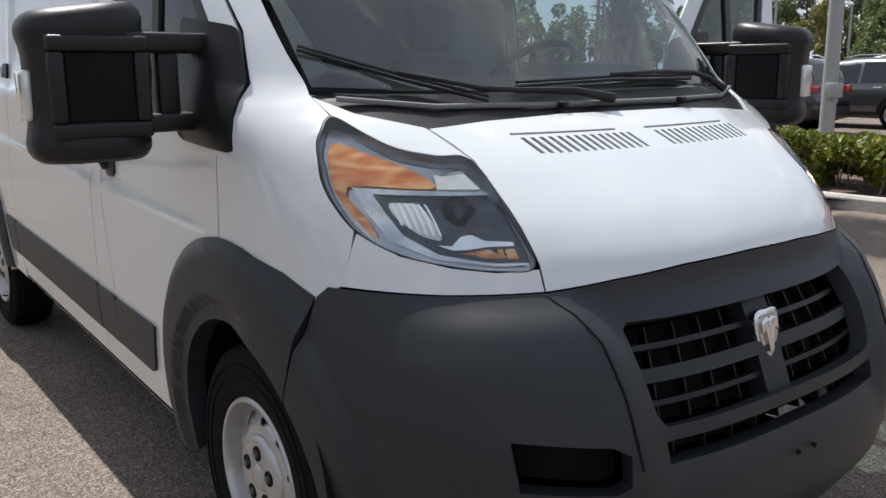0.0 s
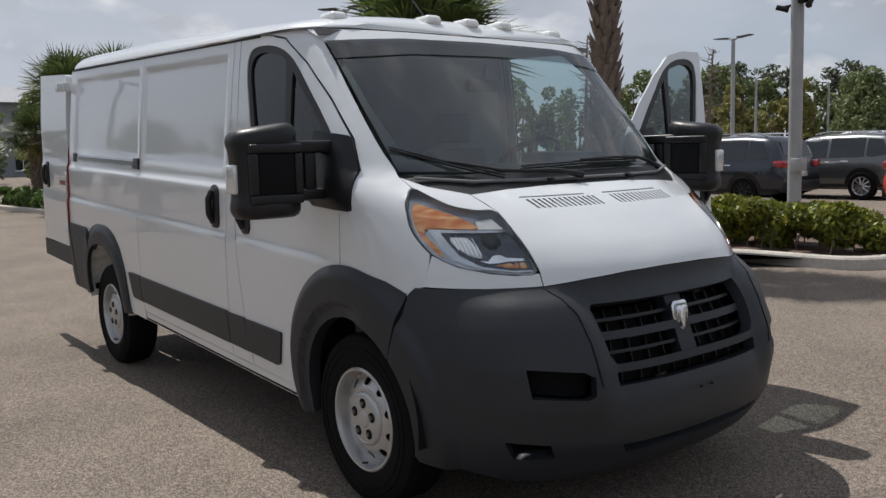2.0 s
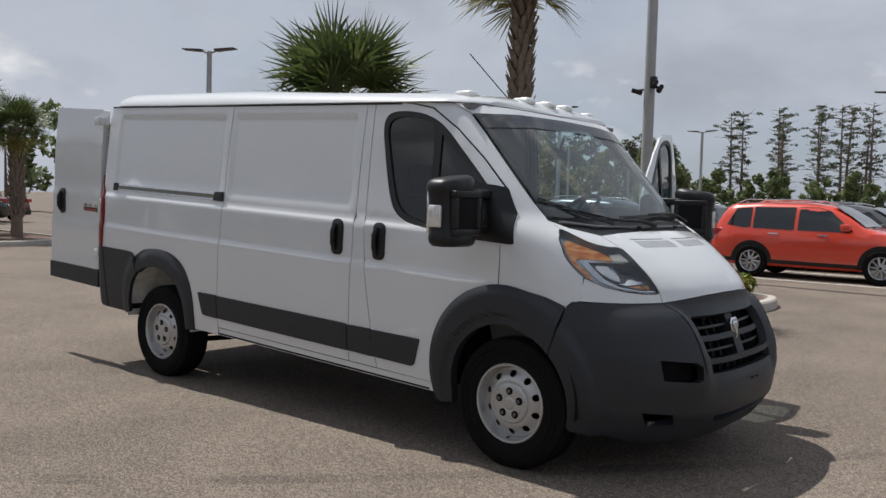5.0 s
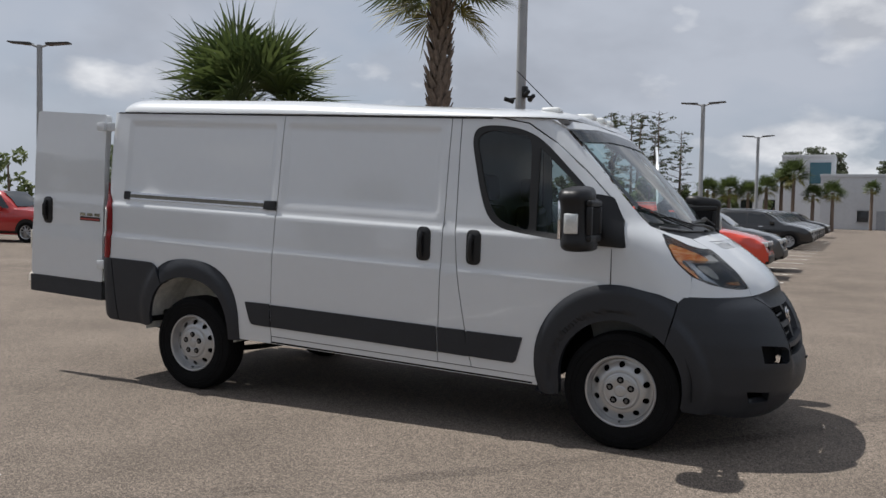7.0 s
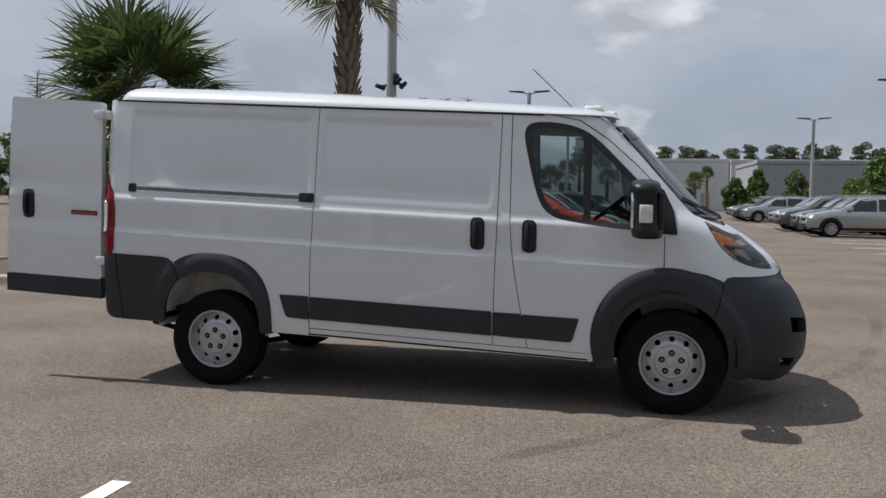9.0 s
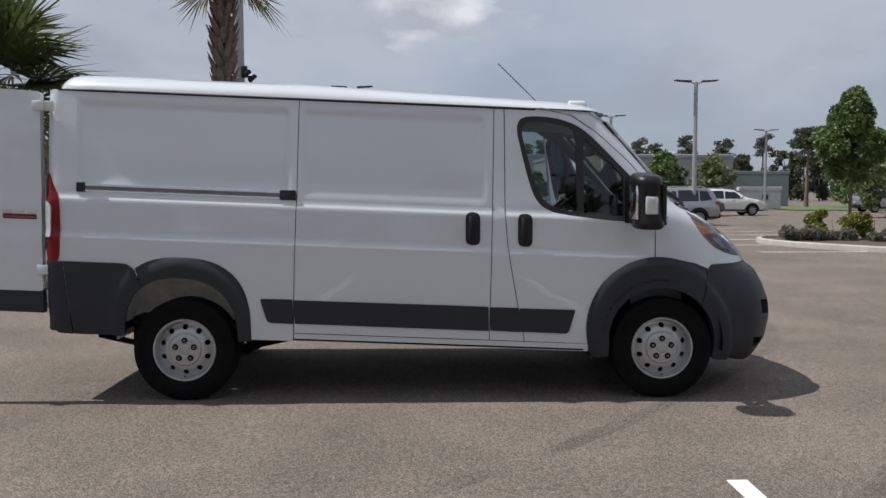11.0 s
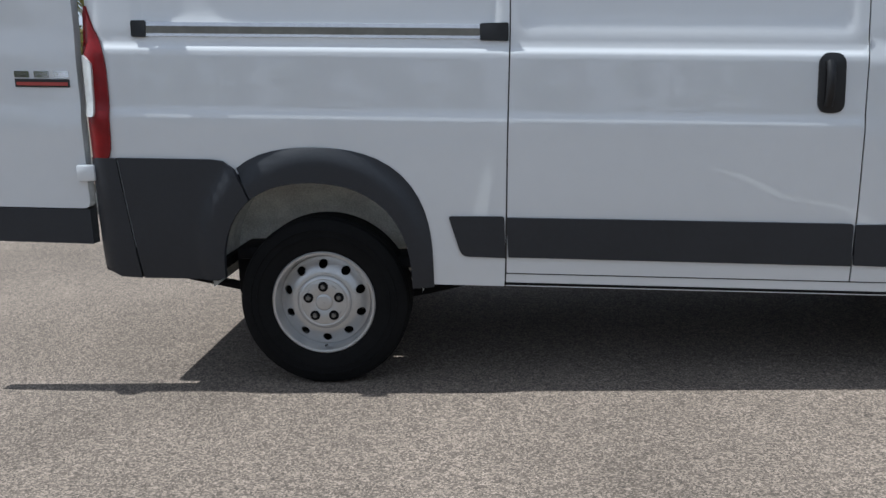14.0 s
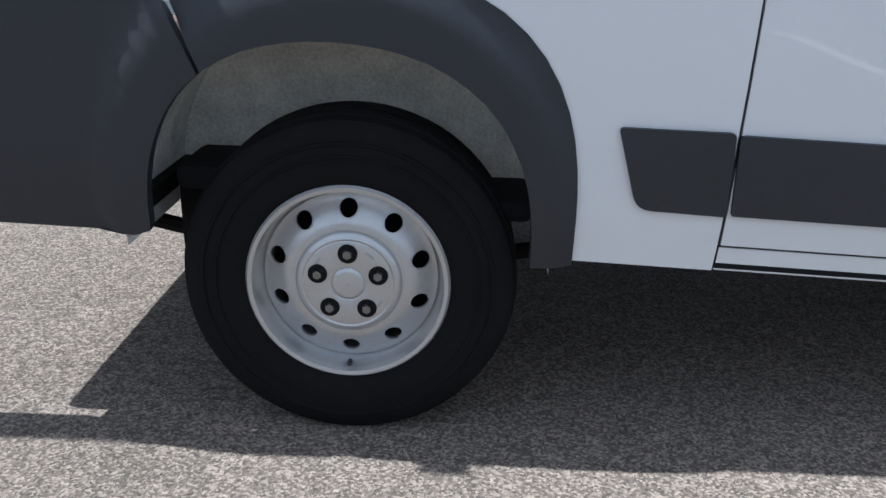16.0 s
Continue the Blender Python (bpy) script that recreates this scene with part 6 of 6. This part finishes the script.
def car(color, kind, x, y, heading, label, group="parked cars", alloy=True):
    g = car_meshes(kind)
    c = thing("pickup_truck" if kind == "pickup" else "parked_car", label, "truck" if kind == "pickup" else "car", group)
    part("body", g["body"].copy(), CAR_PAINTS[color], c)
    skin, half, rear = g["skin"], g["half"], g["rear"]
    wx = (-1.32, 1.38) if kind == "suv" else (-1.75, 1.75)
    for s in (-1, 1):
        for o in g["wins"]:
            part("window", sheet_on(skin, o, 0.006, s), CARGLASS, c)
        part("lower_cladding", sheet_on(skin, [(rear + 0.12, 0.42), (half - 0.15, 0.38), (half - 0.15, 0.30), (rear + 0.12, 0.34)], 0.012, s), BLACK, c)
        for w in wx:
            # black half disc on the uncut body paints the shaded wheel hollow
            part("arch", sheet_on(skin, [(w + 0.46 * math.cos(a), max(0.28, 0.36 + 0.46 * math.sin(a))) for a in (math.pi * k / 14 for k in range(15))], 0.008, s), BLACK, c)
            tyre = part("wheel", lathe([(0.19, -0.09), (0.33, -0.11), (0.36, -0.08), (0.36, 0.08), (0.33, 0.11), (0.235, 0.10), (0.225, 0.09)], 28), RUBBER, c)
            tyre.matrix_basis = pose(w, s * (skin(w, 0.62) - 0.07), 0.36, 0, 0, 0 if s > 0 else 180)
            rim = bmesh.new()
            for k in range(10):
                a = 2 * math.pi * k / 10
                tube([(0.03 * math.cos(a), 0.095, 0.03 * math.sin(a)), (0.225 * math.cos(a + 0.08), 0.09, 0.225 * math.sin(a + 0.08))], [0.030, 0.018], 5, rim)
            rm = part("rim", rim, RIMS if alloy else BLACK, tyre)
            part("rim_ring", lathe([(0.215, 0.085), (0.240, 0.105), (0.228, 0.085), (0.21, 0.03), (0.001, 0.02)], 24), RIMS if alloy else BLACK, tyre)
        z0 = 0.98 if kind == "suv" else 0.98
        tl = boxed(rear - 0.01, rear + (0.28 if kind == "suv" else 0.10), s * 0.66 - 0.14, s * 0.66 + 0.18 if s > 0 else s * 0.66 + 0.14, z0 - 0.06, z0 + 0.10, bevel=0.03)
        if s < 0:
            bmesh.ops.translate(tl, verts=tl.verts, vec=(0, -0.04, 0))
        part("tail_lamp", tl, TAILRED, c)
        part("headlamp", boxed(half - 0.36, half - 0.02, s * 0.60 - 0.16, s * 0.60 + 0.16, 0.74, 0.86, bevel=0.03), CLEARLENS, c)
        part("door_mirror", boxed(0.58, 0.78, s * 1.00 - 0.09, s * 1.00 + 0.09, 1.10, 1.25, bevel=0.04), CAR_PAINTS[color], c)
        if kind == "suv":
            part("roof_rail", tube([(-1.75, s * 0.60, 1.66), (-1.55, s * 0.60, 1.74), (-0.2, s * 0.60, 1.75), (0.1, s * 0.60, 1.69)], 0.018, 6), CHROMESTRIP, c)
        for xx in ((-0.85, 0.20) if kind == "suv" else (-0.6, 0.35)):
            part("door_handle", sheet_on(skin, [(xx - 0.1, 0.97), (xx + 0.1, 0.97), (xx + 0.1, 1.0), (xx - 0.1, 1.0)], 0.02, s), CHROMESTRIP, c)
    pr = g["prof"]
    if kind == "suv":
        part("rear_window", pydata([(-2.19, -0.60, 1.20), (-2.19, 0.60, 1.20), (-2.06, 0.55, 1.53), (-2.06, -0.55, 1.53), (-2.15, -0.60, 1.20), (-2.15, 0.60, 1.20), (-2.02, 0.55, 1.53), (-2.02, -0.55, 1.53)], [(0, 3, 2, 1), (4, 5, 6, 7), (0, 1, 5, 4), (1, 2, 6, 5), (2, 3, 7, 6), (3, 0, 4, 7)]), CARGLASS, c)
        sl = [(0.33, 1.625), (0.72, 1.40), (1.00, 1.185)]
    else:
        part("rear_window", boxed(-1.065, -1.03, -0.55, 0.55, 1.22, 1.62, bevel=0.01), CARGLASS, c)
        sl = [(0.58, 1.755), (0.97, 1.48), (1.22, 1.235)]
    v, f = [], []
    for sx, z in sl:
        hw = 0.72 - 0.25 * (z - 1.2)
        v += [(sx + 0.015, -hw, z + 0.012), (sx + 0.015, 0, z + 0.03), (sx + 0.015, hw, z + 0.012)]
    for i in range(2):
        for k in range(2):
            f.append((i * 3 + k, i * 3 + k + 1, i * 3 + k + 4, i * 3 + k + 3))
    wsm = pydata(v, f)
    bmesh.ops.recalc_face_normals(wsm, faces=wsm.faces)
    part("windscreen", wsm, CARGLASS, c)
    part("front_bumper", boxed(half - 0.22, half + 0.02, -0.74, 0.74, 0.34, 0.56, bevel=0.05), BLACK, c)
    part("grille", boxed(half - 0.12, half - 0.005, -0.42, 0.42, 0.64, 0.78, bevel=0.03), BLACK, c)
    part("rear_bumper", boxed(rear - 0.05, rear + 0.25, -0.78, 0.78, 0.34, 0.60, bevel=0.06), BLACK, c)
    pl = boxed(rear - 0.055, rear - 0.02, -0.16, 0.16, 0.70, 0.82, bevel=0.005)
    part("number_plate", pl, CLEARLENS, c)
    c.matrix_basis = pose(x, y, 0, 0, 0, heading)
    return c


car("dark blue", "suv", -8.5, 16.5, 180, "dark blue crossover parked beyond the hedge", alloy=False)
car("grey", "suv", -7.2, 19.7, 180, "grey crossover with silver roof rails")
car("orange-red", "suv", -1.1, 15.4, 0, "bright orange-red crossover with tinted windows")
base = {}
row = [("grey", 18.4), ("black", 34.6), ("silver", 37.4), ("grey", 40.2), ("black", 43.0), ("grey", 45.8), ("black", 48.6), ("black", 57.5), ("grey", 60.4)]
for i, (col, y) in enumerate(row):
    if col not in base:
        base[col] = car(col, "suv", -1.0, y, 0, "%s crossover parked in a row" % col)
    else:
        copy_thing(base[col], pose(-1.0, y, 0))
for i, y in enumerate((31.3, 34.2, 37.0, 39.8, 52.6, 55.4, 58.2, 61.2)):
    copy_thing(base[("silver", "grey", "grey", "silver")[i % 4]], pose(10.85 + 0.15 * math.sin(i * 2.1), y, 0, 0, 0, 180))
car("white", "suv", 19.4, 47.4, 0, "white crossover parked by the building")
copy_thing(base["grey"], pose(16.0, 45.2, 0))
for i, (x, y) in enumerate(((34, 55), (39, 56), (46, 58), (29.5, 72))):
    copy_thing(base[("silver", "black", "silver", "grey")[i]], pose(x, y, 0, 0, 0, 5 * i))
car("blue", "pickup", -31.0, 2.3, 172, "bright blue pickup parked beside a planted bed")
car("red", "pickup", -24.6, 14.4, 15, "red pickup parked near a lamp post")
car("maroon", "pickup", -38.0, 12.0, 200, "maroon pickup seen between palm trunks")
copy_thing(base["black"], pose(-34, 9.5, 0, 0, 0, 100))


# ---- buildings ----
def building(name, x0, x1, y0, y1, h, mat, label, windows=(), doors=(), parapet=0.35, turn=None):
    b = thing(name, label, "building")
    part("wall", boxed(x0, x1, y0, y1, 0, h, bevel=0.02), mat, b, smooth=False)
    part("roof_edge", boxed(x0 - 0.08, x1 + 0.08, y0 - 0.10, y1 + 0.1, h, h + parapet, bevel=0.03), mat, b, smooth=False)
    for xa, xb, za, zb in windows:
        wdw = part("window", boxed(xa, xb, y0 - 0.06, y0 + 0.1, za, zb), CARGLASS, b, smooth=False)
        part("frame", boxed(xa - 0.08, xb + 0.08, y0 - 0.10, y0 - 0.062, zb, zb + 0.1), GALV, wdw, smooth=False)
        part("sill", boxed(xa - 0.08, xb + 0.08, y0 - 0.12, y0 - 0.062, za - 0.1, za), GALV, wdw, smooth=False)
    for xa, xb, zb in doors:
        part("door", boxed(xa, xb, y0 - 0.07, y0 + 0.1, 0, zb, bevel=0.02), STUCCO2, b, smooth=False)
    return b


building("service_building", -1.0, 13.3, 104, 130, 6.1, STUCCO, "long low white stucco service building", [(8.0, 9.2, 1.2, 2.3), (3, 4.2, 0.9, 2.2)], [(5, 6, 2.2), (10.0, 11.1, 2.2), (6.9, 7.7, 2.2)])
building("showroom", 13.4, 40.0, 103, 132, 6.0, STUCCO, "wide white stucco showroom with small dark windows", [(17.8, 19.4, 2.0, 3.1), (19.6, 21.2, 2.0, 3.1), (30, 33, 1.0, 3.0)], [(25.0, 27.6, 2.8), (33.5, 36, 3.2)])
glassy = building("office_block", -6.4, 0.1, 118, 128, 9.3, STUCCO, "two-storey white office block with blue glazing", [], [])
part("curtain_wall", boxed(-2.9, -0.3, 117.9, 118.1, 5.8, 8.6), material("blue_glazing", (0.05, 0.12, 0.15), 0.1, 0.2), glassy, smooth=False)
building("annexe", -16, -0.9, 122, 134, 5.0, STUCCO, "white annexe behind planted palms", [(-12 + 3 * i, -10.4 + 3 * i, 0.3, 3.6) for i in range(5)])
building("grey_workshop", 12.5, 29.5, 74, 90, 4.7, STUCCO2, "grey stucco workshop with plain walls", [(18.0, 20.6, 0.8, 2.0), (21.2, 23.2, 0.8, 2.0)])
building("pavilion", 30.5, 37.5, 80, 92, 3.3, STUCCO2, "low grey pavilion with a flat roof", [], [(28, 29.6, 2.2)])
part_wall = building("gate_wall", 27.2, 30.8, 66, 66.4, 1.6, STUCCO, "white rendered gate wall with two openings", [(29.2, 29.7, 0.9, 1.2)])
GREYWALL = material("grey_render", (0.23, 0.24, 0.26), 0.9, vary=0.1, scale=0.5)
ap = building("apartment_building", -130, -110, -4, 40, 8.6, GREYWALL, "grey three-storey apartment building with white trims")
for i in range(11):
    for k in range(3):
        y, z = -2 + i * 3.7, 0.8 + 2.8 * k
        wd = part("window", boxed(-110.1, -109.9, y, y + 1.7, z, z + 1.6), CARGLASS, ap, smooth=False)
        part("frame", boxed(-110.15, -109.86, y + 0.80, y + 0.90, z, z + 1.6), STUCCO, wd, smooth=False)
        part("sill", boxed(-110.15, -109.84, y - 0.15, y + 1.85, z - 0.2, z - 0.01), STUCCO, wd, smooth=False)
part("roof", prism([(-131, 8.95), (-109, 8.95), (-114, 11.2), (-126, 11.2)], -5, 41), STUCCO2, ap, smooth=False)
for i, (x, y, h, c) in enumerate(((-2.8, 85.6, 5.6, 2.4), (-4.0, 87.0, 5.0, 2.0), (-8.8, 85.0, 4.0, 2.0), (-7.0, 85.2, 3.7, 1.9), (-10.8, 84.0, 3.9, 1.9), (-5.4, 86.5, 4.3, 1.8), (0.8, 85.7, 3.8, 1.8), (-1.0, 86.2, 3.6, 1.6), (4.4, 100, 4.6, 1.4), (6.7, 67.7, 2.9, 1.2), (10.2, 98, 4.4, 1.3))):
    palm(x, y, h, c, 200 + i, 0.17, boots=False, fronds=30, group="far palms", label="distant palm before a white building")
# palms on the near side of the car park, mirrored in the van's paint
for i, (x, y, h) in enumerate(((-4.6, -15.5, 3.4), (-9.5, -17, 4.2), (0.8, -17, 3.9), (7.5, -16.5, 4.0), (-15.1, -6.0, 2.35), (-27.0, -13.5, 4.4), (-31.5, -12.0, 3.6), (-24.0, -15.0, 3.4))):
    palm(x, y, h, 1.6, 300 + i, 0.19, boots=False, fronds=26, group="near palms", label="sabal palm on the near side of the car park")
copy_thing(first, pose(-26.5, -8.4, 0, 0, 0, 70))
# first belt is made up: it hides low sky to darken the bumper
woods("woodland", 62, 45, 70, -50, 26, 8.0, 16, LEAF_B, "unseen belt of green trees added to darken the van's front", per=350, size=0.6)
woods("woodland", -95, -30, -40, -46, 22, 7.0, 15, LEAF_B, "belt of green trees mirrored in the paintwork", per=400, size=0.6)


# ---- tyre marks on the asphalt ----
def worn_film():
    """Thin rubber left on the asphalt, broken up by its grain."""
    m = material("tyre_rubber_film", (0.035, 0.032, 0.030), 0.85)
    n, l = m.node_tree.nodes, m.node_tree.links
    tc, nz, fine, add, mr, tr, mix = (n.new("ShaderNode" + k) for k in ("TexCoord", "TexNoise", "TexNoise", "Math", "MapRange", "BsdfTransparent", "MixShader"))
    nz.inputs["Scale"].default_value, fine.inputs["Scale"].default_value = 1.3, 70
    mr.inputs["From Min"].default_value, mr.inputs["From Max"].default_value = 0.85, 1.45
    mr.inputs["To Max"].default_value = 0.36
    l.new(tc.outputs["Object"], nz.inputs["Vector"]), l.new(tc.outputs["Object"], fine.inputs["Vector"])
    l.new(nz.outputs["Fac"], add.inputs[0]), l.new(fine.outputs["Fac"], add.inputs[1]), l.new(add.outputs[0], mr.inputs["Value"])
    l.new(mr.outputs[0], mix.inputs[0]), l.new(tr.outputs[0], mix.inputs[1]), l.new(n["Principled BSDF"].outputs[0], mix.inputs[2])
    l.new(mix.outputs[0], n["Material Output"].inputs["Surface"])
    return m


FILM = worn_film()
TURN = [(5.0, 8.5), (4.58, 5.02), (3.84, 2.24), (3.2, 0.78), (1.45, -1.50), (-0.10, -3.05), (-2.4, -4.7), (-5.5, -6.2)]
for shift, w in ((0.0, 0.13), (1.58, 0.12)):
    line = [Vector((x, y, 0.0035)) for x, y in soft(TURN, 6)[6:37]]
    verts = []
    for i, p in enumerate(line):
        d = line[min(i + 1, len(line) - 1)] - line[max(i - 1, 0)]
        out = Vector((d.y, -d.x, 0)).normalized()
        verts += [p - out * (shift - w / 2), p - out * (shift + w / 2)]
    tagged(link("tyre_mark", pydata(verts, [(2 * i, 2 * i + 1, 2 * i + 3, 2 * i + 2) for i in range(len(line) - 1)]), FILM, smooth=False), "faint dark tyre mark curving over the asphalt", "tyre mark", "tyre marks", "structure")
